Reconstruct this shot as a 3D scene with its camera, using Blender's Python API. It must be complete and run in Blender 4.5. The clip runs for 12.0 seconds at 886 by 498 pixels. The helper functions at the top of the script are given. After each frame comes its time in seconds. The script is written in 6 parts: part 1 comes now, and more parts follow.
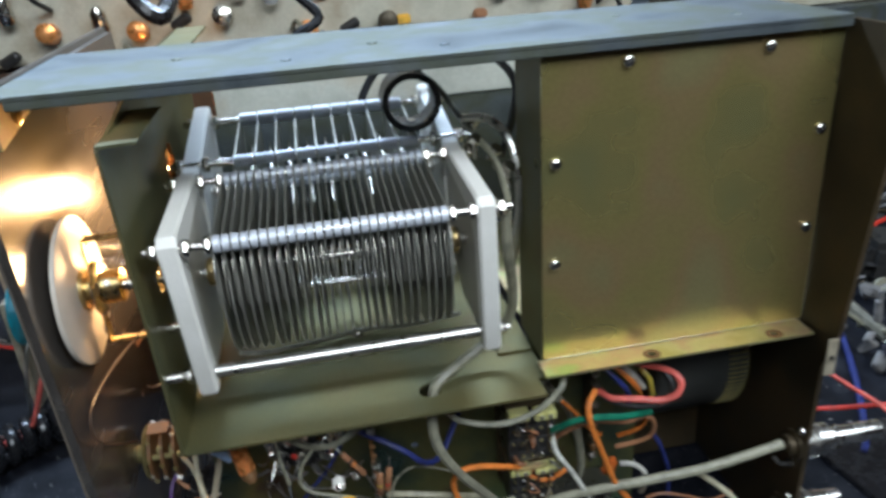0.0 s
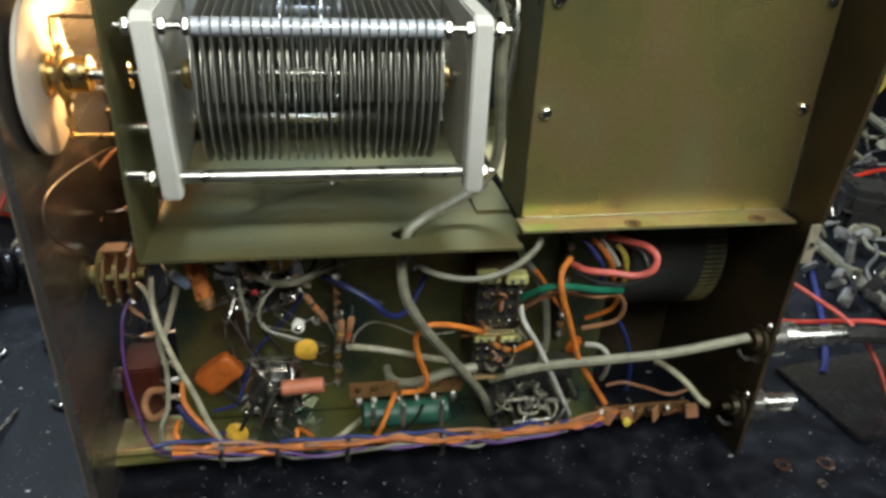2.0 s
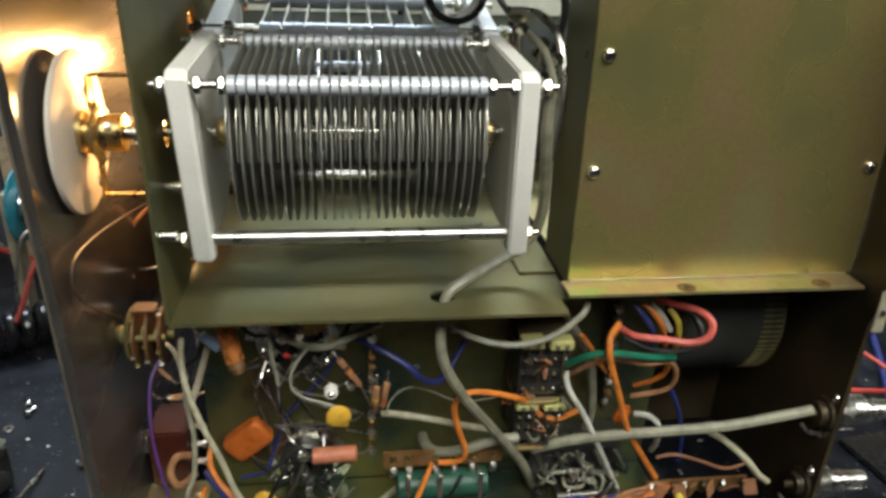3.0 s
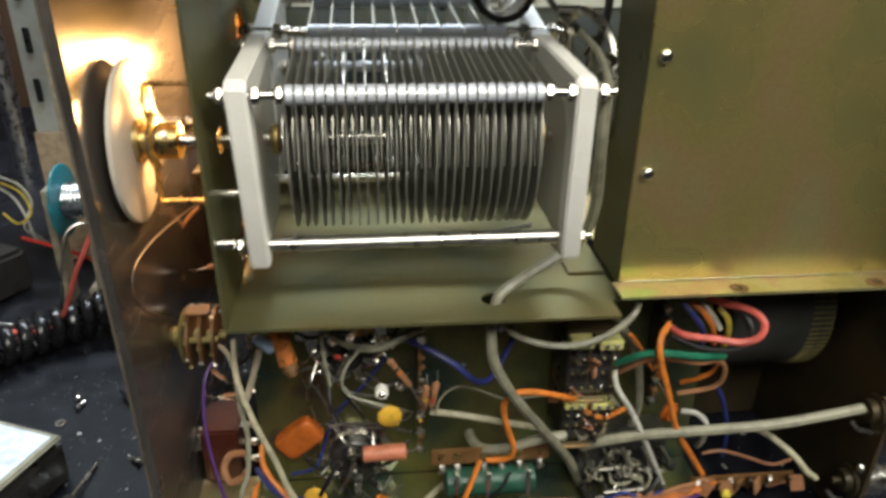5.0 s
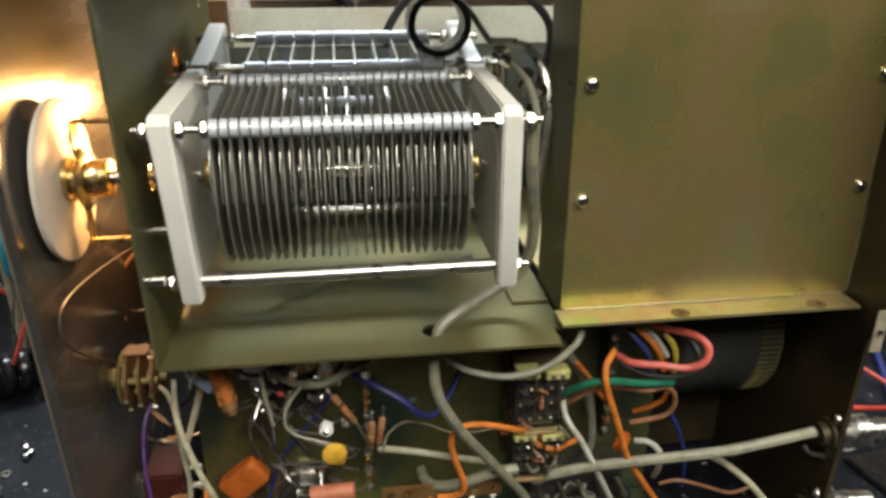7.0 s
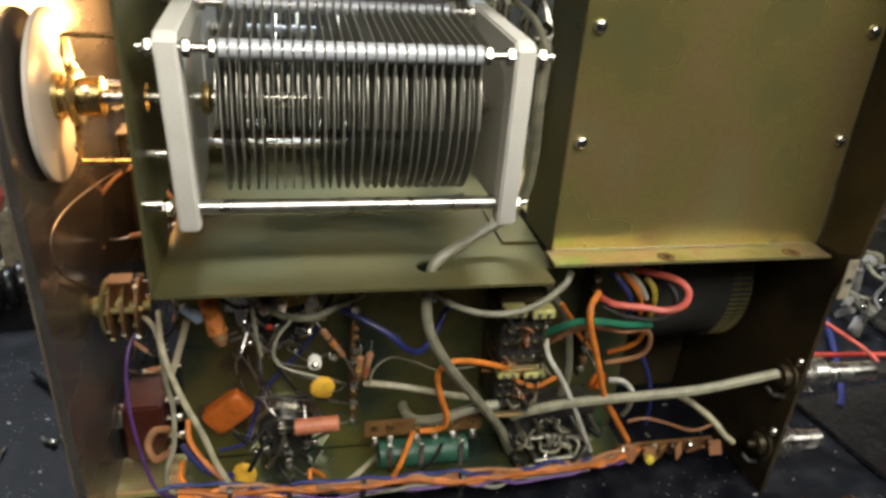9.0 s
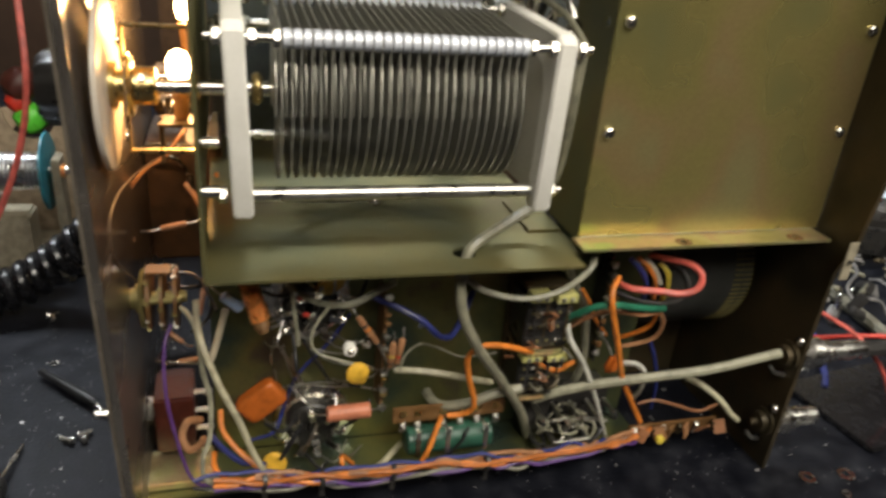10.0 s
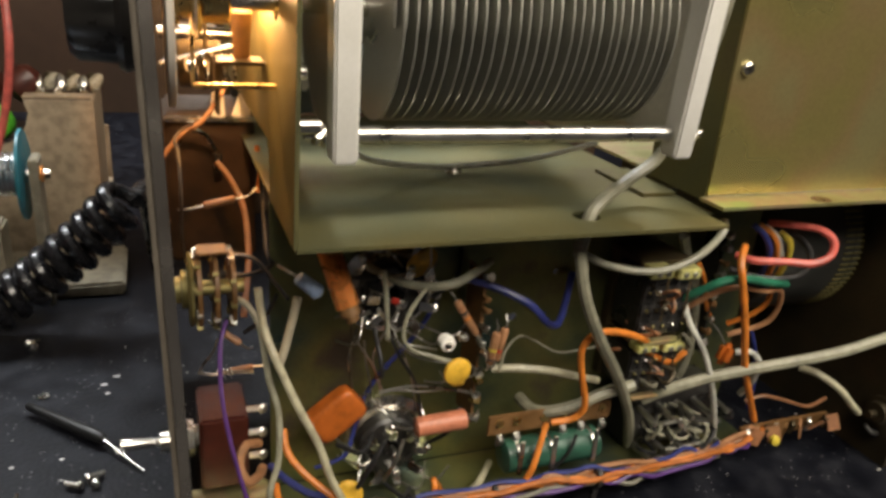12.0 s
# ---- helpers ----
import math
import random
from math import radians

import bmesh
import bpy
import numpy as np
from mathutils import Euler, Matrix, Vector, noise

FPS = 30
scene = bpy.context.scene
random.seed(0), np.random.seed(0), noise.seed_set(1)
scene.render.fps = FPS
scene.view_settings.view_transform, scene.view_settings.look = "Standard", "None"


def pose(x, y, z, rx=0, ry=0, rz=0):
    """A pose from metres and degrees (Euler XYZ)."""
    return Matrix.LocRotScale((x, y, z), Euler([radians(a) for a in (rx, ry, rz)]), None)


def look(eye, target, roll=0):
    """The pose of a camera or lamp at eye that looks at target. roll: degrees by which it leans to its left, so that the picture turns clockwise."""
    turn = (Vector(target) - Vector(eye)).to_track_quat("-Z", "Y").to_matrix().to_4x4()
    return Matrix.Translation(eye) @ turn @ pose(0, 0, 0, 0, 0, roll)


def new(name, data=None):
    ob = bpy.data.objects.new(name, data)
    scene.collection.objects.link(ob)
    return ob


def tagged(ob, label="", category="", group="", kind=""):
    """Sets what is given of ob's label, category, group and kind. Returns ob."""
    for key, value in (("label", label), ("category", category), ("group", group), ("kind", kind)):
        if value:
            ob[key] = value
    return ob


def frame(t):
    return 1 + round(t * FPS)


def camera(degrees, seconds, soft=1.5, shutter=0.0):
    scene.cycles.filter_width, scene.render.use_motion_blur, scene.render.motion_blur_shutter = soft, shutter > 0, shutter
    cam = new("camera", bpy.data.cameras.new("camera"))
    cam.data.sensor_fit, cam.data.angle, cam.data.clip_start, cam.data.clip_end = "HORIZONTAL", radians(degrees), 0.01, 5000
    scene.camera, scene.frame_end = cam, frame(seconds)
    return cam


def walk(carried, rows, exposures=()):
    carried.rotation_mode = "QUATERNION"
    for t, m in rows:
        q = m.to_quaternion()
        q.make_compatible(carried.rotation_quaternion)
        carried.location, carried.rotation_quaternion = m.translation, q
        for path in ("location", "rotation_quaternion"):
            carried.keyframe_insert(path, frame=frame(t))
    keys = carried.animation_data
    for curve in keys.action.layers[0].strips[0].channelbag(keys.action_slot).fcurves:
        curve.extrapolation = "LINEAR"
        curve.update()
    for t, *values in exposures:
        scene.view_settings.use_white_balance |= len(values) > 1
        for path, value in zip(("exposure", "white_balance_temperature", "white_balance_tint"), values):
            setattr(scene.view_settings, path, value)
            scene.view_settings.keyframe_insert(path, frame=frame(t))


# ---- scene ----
cam = camera(62.3, 12.0, soft=3.2, shutter=0.5)
ROWS = [
    (0.0, 0.0008, 0.0002, 0.3734, -8.96, -24.58, -4.10),
    (0.5, 0.0088, -0.0257, 0.3682, -11.64, -23.91, -0.20),
    (1.0, 0.0116, -0.0210, 0.3462, -13.43, -25.61, 2.57),
    (1.5, -0.0012, -0.0101, 0.3242, -12.65, -27.30, 4.17),
    (2.0, -0.0065, -0.0124, 0.3140, -11.38, -27.51, 3.01),
    (2.5, -0.0025, -0.0024, 0.3063, -9.75, -26.25, 1.49),
    (3.0, -0.0060, 0.0075, 0.3142, -8.16, -24.20, 2.13),
    (3.2, -0.0074, 0.0084, 0.3116, -8.41, -25.03, 2.20),
    (4.8, -0.0234, 0.0155, 0.3101, -6.39, -25.15, 1.20),
    (5.0, -0.0207, 0.0139, 0.3242, -6.60, -25.94, 1.06),
    (5.5, -0.0072, 0.0015, 0.3328, -7.59, -21.50, 0.48),
    (6.0, -0.0012, 0.0033, 0.3271, -8.17, -22.70, 0.72),
    (6.5, 0.0017, 0.0106, 0.3220, -7.91, -23.11, 0.02),
    (8.3, -0.0169, 0.0108, 0.3132, -8.10, -20.99, 1.20),
    (8.5, -0.0216, 0.0135, 0.3116, -9.56, -23.03, 2.54),
    (9.0, -0.0268, 0.0112, 0.3128, -13.34, -26.26, 4.32),
    (9.5, -0.0437, 0.0014, 0.3136, -14.59, -24.70, 5.15),
    (10.0, -0.0699, 0.0047, 0.3056, -17.62, -25.20, 5.47),
    (10.5, -0.1030, 0.0271, 0.2765, -15.09, -22.11, 3.87),
    (11.0, -0.1278, 0.0544, 0.2496, -17.37, -21.10, 4.92),
    (11.5, -0.1140, 0.0581, 0.2526, -20.50, -20.68, 3.22),
    (12.0, -0.1219, 0.0689, 0.2431, -22.33, -21.22, 4.83),
]
EXPOSURES = [(0.0, -0.05, 5450, 8), (0.8, -0.05, 5450, 7), (1.5, 0.0, 5850, 2), (2.5, 0.04, 6300, 5), (3.2, 0.12, 6450, 6), (5.0, 0.17, 6650, 8), (9.0, 0.12, 6850, 9), (9.8, 0.13, 6950, 10), (10.5, 0.32, 7250, 14), (12.0, 0.32, 7300, 13)]
walk(cam, [(t, pose(x, y, z, 90 + pitch, 0, yaw) @ pose(0, 0, 0, 0, 0, roll)) for t, x, y, z, yaw, pitch, roll in ROWS], EXPOSURES)

# ---------------------------------------------------------------- light
world = bpy.data.worlds.new("room_air")
world.use_nodes = True
world.node_tree.nodes["Background"].inputs[0].default_value = (0.35, 0.42, 0.5, 1)
world.node_tree.nodes["Background"].inputs[1].default_value = 0.01
scene.world = world


def area_lamp(name, eye, target, sx, sy, watts, colour):
    data = bpy.data.lights.new(name, "AREA")
    data.shape, data.size, data.size_y, data.energy, data.color = "RECTANGLE", sx, sy, watts, colour
    ob = new(name, data)
    ob.matrix_world = look(eye, target)
    return ob


area_lamp("tube_light", (-0.10, 0.95, 0.985), (-0.05, 0.36, 0.15), 1.2, 0.10, 20.0, (0.80, 0.90, 1.0))
# broad soft light added in front, no such source known
area_lamp("added_front_light", (0.42, -0.60, 1.28), (0.08, 0.33, 0.15), 1.7, 0.55, 29.0, (1.0, 0.98, 0.90))


def point_lamp(name, place, watts, colour, radius):
    data = bpy.data.lights.new(name, "POINT")
    data.energy, data.color, data.shadow_soft_size = watts, colour, radius
    ob = new(name, data)
    ob.location = place
    return ob


BULBS = [(-0.0900, 0.430, 0.2435, 0.60), (-0.0910, 0.357, 0.2290, 0.22)]
for bx, by, bz, watts in BULBS:
    point_lamp("dial_bulb_light", (bx, by, bz), watts, (1.0, 0.52, 0.20), 0.005)

# ---------------------------------------------------------------- materials
def material(name, colours, rough=0.5, metal=0.0, scale=40.0, fine=400.0, bump=0.1, coat=0.0, spread=0.12, glass=0.0, streak=None, speck=None):
    """A surface whose colour wanders between the given ones at a coarse scale, with grain, uneven gloss and fine relief."""
    m = bpy.data.materials.new(name)
    m.use_nodes = True
    n, l = m.node_tree.nodes, m.node_tree.links
    bsdf = n["Principled BSDF"]
    co = n.new("ShaderNodeTexCoord")
    mp = n.new("ShaderNodeMapping")
    l.new(co.outputs["Object"], mp.inputs["Vector"])
    if streak:
        mp.inputs["Scale"].default_value = streak
    coarse = n.new("ShaderNodeTexNoise")
    coarse.inputs["Scale"].default_value, coarse.inputs["Detail"].default_value = scale, 5.0
    l.new(mp.outputs[0], coarse.inputs["Vector"])
    ramp = n.new("ShaderNodeValToRGB")
    el = ramp.color_ramp.elements
    while len(el) < len(colours):
        el.new(0.5)
    for i, c in enumerate(colours):
        el[i].position = 0.30 + 0.40 * i / max(1, len(colours) - 1)
        el[i].color = (*c, 1)
    l.new(coarse.outputs["Fac"], ramp.inputs["Fac"])
    grain = n.new("ShaderNodeTexNoise")
    grain.inputs["Scale"].default_value, grain.inputs["Detail"].default_value = fine, 3.0
    l.new(mp.outputs[0], grain.inputs["Vector"])
    info = n.new("ShaderNodeObjectInfo")
    shade = n.new("ShaderNodeMapRange")
    shade.inputs["To Min"].default_value, shade.inputs["To Max"].default_value = 1 - spread, 1 + spread
    add = n.new("ShaderNodeMath")
    add.operation = "ADD"
    half = n.new("ShaderNodeMath")
    half.operation, half.inputs[1].default_value = "MULTIPLY", 0.35
    l.new(info.outputs["Random"], half.inputs[0])
    l.new(grain.outputs["Fac"], add.inputs[0])
    l.new(half.outputs[0], add.inputs[1])
    l.new(add.outputs[0], shade.inputs["Value"])
    shade.inputs["From Min"].default_value, shade.inputs["From Max"].default_value = 0.3, 1.05
    mul = n.new("ShaderNodeVectorMath")
    mul.operation = "SCALE"
    l.new(ramp.outputs["Color"], mul.inputs[0])
    l.new(shade.outputs[0], mul.inputs["Scale"])
    out = mul.outputs[0]
    if speck:
        vor = n.new("ShaderNodeTexVoronoi")
        vor.inputs["Scale"].default_value = speck[0]
        l.new(co.outputs["Object"], vor.inputs["Vector"])
        lt = n.new("ShaderNodeMath")
        lt.operation, lt.inputs[1].default_value = "LESS_THAN", speck[1]
        l.new(vor.outputs["Distance"], lt.inputs[0])
        mask = n.new("ShaderNodeTexNoise")
        mask.inputs["Scale"].default_value = speck[0] * 0.12
        l.new(co.outputs["Object"], mask.inputs["Vector"])
        gt = n.new("ShaderNodeMath")
        gt.operation, gt.inputs[1].default_value = "GREATER_THAN", 0.52
        l.new(mask.outputs["Fac"], gt.inputs[0])
        both = n.new("ShaderNodeMath")
        both.operation = "MULTIPLY"
        l.new(lt.outputs[0], both.inputs[0])
        l.new(gt.outputs[0], both.inputs[1])
        mix = n.new("ShaderNodeMix")
        mix.data_type = "RGBA"
        l.new(both.outputs[0], mix.inputs["Factor"])
        l.new(out, mix.inputs["A"])
        mix.inputs["B"].default_value = (*speck[2], 1)
        out = mix.outputs["Result"]
    l.new(out, bsdf.inputs["Base Color"])
    rr = n.new("ShaderNodeMapRange")
    rr.inputs["To Min"].default_value, rr.inputs["To Max"].default_value = max(0.03, rough - 0.10), min(1.0, rough + 0.10)
    rr.inputs["From Min"].default_value, rr.inputs["From Max"].default_value = 0.3, 0.7
    l.new(coarse.outputs["Fac"], rr.inputs["Value"])
    l.new(rr.outputs[0], bsdf.inputs["Roughness"])
    bsdf.inputs["Metallic"].default_value = metal
    if coat:
        bsdf.inputs["Coat Weight"].default_value, bsdf.inputs["Coat Roughness"].default_value = coat, 0.15
    if glass:
        bsdf.inputs["Transmission Weight"].default_value = glass
    if bump:
        b = n.new("ShaderNodeBump")
        b.inputs["Strength"].default_value, b.inputs["Distance"].default_value = bump, 0.0004
        l.new(grain.outputs["Fac"], b.inputs["Height"])
        l.new(b.outputs[0], bsdf.inputs["Normal"])
    return m


def glow(name, colour, strength):
    m = bpy.data.materials.new(name)
    m.use_nodes = True
    b = m.node_tree.nodes["Principled BSDF"]
    b.inputs["Emission Color"].default_value, b.inputs["Emission Strength"].default_value = (*colour, 1), strength
    return m


M = {}
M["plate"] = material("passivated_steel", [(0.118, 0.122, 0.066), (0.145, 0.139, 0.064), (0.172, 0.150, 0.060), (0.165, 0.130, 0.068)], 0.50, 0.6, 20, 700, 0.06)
M["patina"] = material("tarnished_chassis_steel", [(0.050, 0.082, 0.072), (0.085, 0.103, 0.062), (0.135, 0.142, 0.062), (0.180, 0.162, 0.062), (0.115, 0.088, 0.062)], 0.36, 0.7, 24, 700, 0.06)
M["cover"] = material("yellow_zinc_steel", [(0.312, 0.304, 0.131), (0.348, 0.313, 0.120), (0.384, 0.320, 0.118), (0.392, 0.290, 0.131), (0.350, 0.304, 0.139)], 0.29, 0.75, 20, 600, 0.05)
for node in M["cover"].node_tree.nodes:
    if node.type == "TEX_NOISE" and node.inputs["Scale"].default_value < 100:
        node.inputs["Detail"].default_value, node.inputs["Roughness"].default_value = 2.0, 0.4
M["gold"] = material("bright_yellow_zinc", [(0.50, 0.45, 0.17), (0.60, 0.55, 0.27), (0.58, 0.42, 0.25), (0.46, 0.54, 0.21)], 0.40, 0.8, 45, 500, 0.05)
# blue tint stands in for cool light reflected by rail and back plate
M["rail"] = material("bluelit_zinc_steel", [(0.085, 0.106, 0.119), (0.14, 0.161, 0.174), (0.123, 0.136, 0.106), (0.161, 0.178, 0.19)], 0.5, 0.7, 22, 500, 0.06)
M["panel"] = material("satin_aluminium_panel", [(0.19, 0.172, 0.158), (0.24, 0.22, 0.20), (0.29, 0.263, 0.238)], 0.27, 0.85, 30, 900, 0.05, streak=(1, 0.15, 1))
M["fascia"] = material("grey_painted_fascia", [(0.11, 0.092, 0.072), (0.17, 0.145, 0.115)], 0.45, 0.0, 60, 900, 0.1)
# brown tint stands in for the cover's reflection on the rear panel
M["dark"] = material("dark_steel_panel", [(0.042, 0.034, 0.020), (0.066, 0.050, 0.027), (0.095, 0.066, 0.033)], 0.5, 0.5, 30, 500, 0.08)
M["ceramic"] = material("glazed_ceramic", [(0.78, 0.76, 0.70), (0.84, 0.82, 0.77)], 0.45, 0.0, 60, 800, 0.08, spread=0.05)
M["alu"] = material("aluminium", [(0.62, 0.63, 0.64), (0.75, 0.76, 0.78)], 0.3, 1.0, 120, 900, 0.05)
M["vane"] = material("vane_aluminium", [(0.40, 0.395, 0.345), (0.49, 0.48, 0.42)], 0.38, 0.75, 60, 900, 0.05)
# aluminium with the blue-white of reflected cool light put into its colour
M["satin"] = material("satin_aluminium", [(0.62, 0.65, 0.72), (0.74, 0.77, 0.84)], 0.45, 0.35, 120, 900, 0.05)
# greyed ceramic: the shade on the plates' inner sides is in this colour
M["webshade"] = material("shaded_ceramic_web", [(0.42, 0.40, 0.345), (0.52, 0.495, 0.43)], 0.5, 0.0, 40, 600, 0.08)
M["nickel"] = material("nickel_plate", [(0.62, 0.60, 0.55), (0.74, 0.71, 0.65)], 0.22, 1.0, 150, 900, 0.04)
M["brass"] = material("brass", [(0.55, 0.40, 0.16), (0.68, 0.52, 0.24)], 0.3, 1.0, 120, 900, 0.05)
M["copper"] = material("copper", [(0.66, 0.25, 0.06), (0.86, 0.40, 0.14)], 0.30, 0.65, 150, 900, 0.05)
M["tin"] = material("tinned_wire", [(0.50, 0.49, 0.45), (0.65, 0.64, 0.60)], 0.32, 1.0, 150, 900, 0.05)
M["phenolic"] = material("brown_phenolic", [(0.10, 0.050, 0.017), (0.20, 0.10, 0.036)], 0.5, 0.0, 120, 900, 0.08)
M["bakelite"] = material("black_bakelite", [(0.012, 0.012, 0.012), (0.03, 0.028, 0.026)], 0.32, 0.0, 100, 900, 0.06)
M["bench"] = material("black_bench_mat", [(0.0030, 0.0035, 0.0058), (0.0062, 0.0069, 0.0105), (0.016, 0.017, 0.022)], 0.5, 0.0, 55, 420, 0.9, speck=(260, 0.14, (0.11, 0.11, 0.12)))
M["bench"].node_tree.nodes["Principled BSDF"].inputs["Specular IOR Level"].default_value = 0.16
M["wall"] = material("dim_room_wall", [(0.060, 0.029, 0.014), (0.090, 0.047, 0.024)], 0.8, 0.0, 3, 60, 0.1)
M["ceiling"] = material("white_ceiling_paint", [(0.7, 0.7, 0.68), (0.78, 0.78, 0.76)], 0.8, 0.0, 3, 60, 0.1)
M["tube"] = glow("lit_tube", (0.92, 0.96, 1.0), 4.0)
M["diffuser"] = glow("lit_diffuser", (1.0, 0.98, 0.92), 1.1)
M["bulb"] = glow("hot_bulb", (1.0, 0.60, 0.25), 60.0)


def plastic(name, c, rough=0.42):
    d = tuple(v * 0.78 for v in c)
    e = tuple(v * 0.62 + 0.004 for v in c)
    return material(name, [e, d, c, c], rough, 0.0, 140, 900, 0.08, spread=0.16)


for key, c in (("orange", (0.66, 0.20, 0.03)), ("cream", (0.42, 0.39, 0.27)), ("white", (0.52, 0.51, 0.45)), ("grey", (0.225, 0.215, 0.155)), ("lightgrey", (0.29, 0.28, 0.205)),
               ("blue", (0.026, 0.036, 0.17)), ("purple", (0.085, 0.03, 0.16)), ("green", (0.015, 0.15, 0.085)), ("brown", (0.30, 0.13, 0.06)), ("pink", (0.72, 0.14, 0.11)), ("red", (0.52, 0.03, 0.015)),
               ("yellow", (0.62, 0.48, 0.06)), ("black", (0.015, 0.015, 0.016)), ("paleblue", (0.30, 0.42, 0.62)), ("ocap", (0.42, 0.10, 0.014)), ("ydisc", (0.78, 0.45, 0.05)), ("brick", (0.52, 0.18, 0.10)),
               ("darkred", (0.060, 0.011, 0.0055)), ("gres", (0.02, 0.085, 0.055)), ("tan", (0.34, 0.165, 0.08)), ("teal", (0.02, 0.22, 0.28)), ("beige", (0.44, 0.34, 0.235)), ("lime", (0.10, 0.62, 0.05)),
               ("paper", (0.66, 0.76, 0.92)), ("darkbox", (0.03, 0.028, 0.027)), ("brownbox", (0.06, 0.035, 0.02)), ("bone", (0.34, 0.30, 0.22)), ("rustorange", (0.44, 0.135, 0.03)), ("dullgrey", (0.15, 0.14, 0.105))):
    M[key] = plastic(key + "_plastic", c)
M["pale"] = material("chipped_pale_paint", [(0.40, 0.41, 0.35), (0.50, 0.51, 0.45), (0.46, 0.42, 0.33)], 0.55, 0.0, 28, 500, 0.1)
M["palegold"] = material("bright_contact_metal", [(0.56, 0.54, 0.20), (0.70, 0.66, 0.30)], 0.35, 0.3, 90, 600, 0.05)
M["darkgrey"] = material("dark_grey_enamel", [(0.035, 0.036, 0.033), (0.062, 0.062, 0.057)], 0.42, 0.2, 40, 500, 0.08)
M["ventbrass"] = material("dull_vent_edge", [(0.17, 0.15, 0.06), (0.26, 0.22, 0.09)], 0.5, 0.6, 90, 500, 0.05)
M["grit"] = material("solder_specks", [(0.30, 0.29, 0.27), (0.55, 0.54, 0.52)], 0.4, 0.6, 300, 900, 0.05)
M["dust"] = material("dusty_plastic", [(0.07, 0.068, 0.068), (0.14, 0.135, 0.132), (0.21, 0.20, 0.195)], 0.6, 0.0, 60, 400, 0.2)
M["board"] = material("cream_board", [(0.42, 0.40, 0.31), (0.52, 0.49, 0.39), (0.36, 0.31, 0.22)], 0.5, 0.0, 25, 300, 0.1)
M["wheel"] = material("aged_cream_plastic", [(0.46, 0.41, 0.35), (0.56, 0.51, 0.44)], 0.4, 0.0, 40, 600, 0.05, spread=0.05)
M["plugmetal"] = material("worn_nickel", [(0.70, 0.69, 0.66), (0.84, 0.83, 0.80)], 0.24, 1.0, 120, 700, 0.08)
M["cord"] = plastic("cord_rubber", (0.012, 0.012, 0.014), 0.25)
M["clear"] = material("clear_plastic", [(0.80, 0.82, 0.84), (0.9, 0.9, 0.9)], 0.2, 0.0, 60, 300, 0.2, glass=0.7)

# ---------------------------------------------------------------- mesh helpers
def part(name, bm, mat, parent=None, label=""):
    """Links a bmesh as one mesh object, under a thing or a part."""
    bmesh.ops.recalc_face_normals(bm, faces=bm.faces)
    me = bpy.data.meshes.new(name)
    bm.to_mesh(me)
    bm.free()
    me.materials.append(M[mat])
    me.set_sharp_from_angle(angle=radians(35))
    ob = new(name, me)
    for p in me.polygons:
        p.use_smooth = True
    if parent:
        ob.parent = parent
    if label:
        ob["label"] = label
    return ob


def empty(name, label, category, group="", at=(0, 0, 0)):
    ob = new(name)
    ob.empty_display_size = 0.01
    return tagged(ob, label, category, group)


def box(x0, x1, y0, y1, z0, z1, bevel=0.0006, turn=None, at=None):
    bm = bmesh.new()
    bmesh.ops.create_cube(bm, size=1.0)
    bmesh.ops.transform(bm, matrix=Matrix.Translation(((x0 + x1) / 2, (y0 + y1) / 2, (z0 + z1) / 2)) @ Matrix.Diagonal((x1 - x0, y1 - y0, z1 - z0, 1)), verts=bm.verts)
    if bevel:
        bmesh.ops.bevel(bm, geom=bm.edges[:], offset=bevel, segments=2, affect="EDGES", clamp_overlap=True)
    if turn:
        bmesh.ops.transform(bm, matrix=turn, verts=bm.verts)
    return bm


def merge(*bms):
    out = bms[0]
    for b in bms[1:]:
        me = bpy.data.meshes.new("tmp")
        b.to_mesh(me)
        b.free()
        out.from_mesh(me)
        bpy.data.meshes.remove(me)
    return out


def rod(p0, p1, r, r2=None, seg=16, bevel=0.0):
    """A round bar from p0 to p1."""
    p0, p1 = Vector(p0), Vector(p1)
    bm = bmesh.new()
    bmesh.ops.create_cone(bm, cap_ends=True, segments=seg, radius1=r, radius2=r if r2 is None else r2, depth=(p1 - p0).length)
    if bevel:
        bmesh.ops.bevel(bm, geom=[e for e in bm.edges if len(e.link_faces) == 2 and any(len(f.verts) > 4 for f in e.link_faces)], offset=bevel, segments=2, affect="EDGES", clamp_overlap=True)
    q = (p1 - p0).to_track_quat("Z", "Y").to_matrix().to_4x4()
    bmesh.ops.transform(bm, matrix=Matrix.Translation((p0 + p1) / 2) @ q, verts=bm.verts)
    return bm


def smooth_path(pts, steps=6):
    pts = [Vector(p) for p in pts]
    if len(pts) < 3:
        return pts
    ext = [2 * pts[0] - pts[1]] + pts + [2 * pts[-1] - pts[-2]]
    out = []
    for i in range(1, len(ext) - 2):
        a, b, c, d = ext[i - 1:i + 3]
        for s in range(steps):
            t = s / steps
            out.append(0.5 * (2 * b + (c - a) * t + (2 * a - 5 * b + 4 * c - d) * t * t + (3 * b - a - 3 * c + d) * t ** 3))
    return out + [pts[-1]]


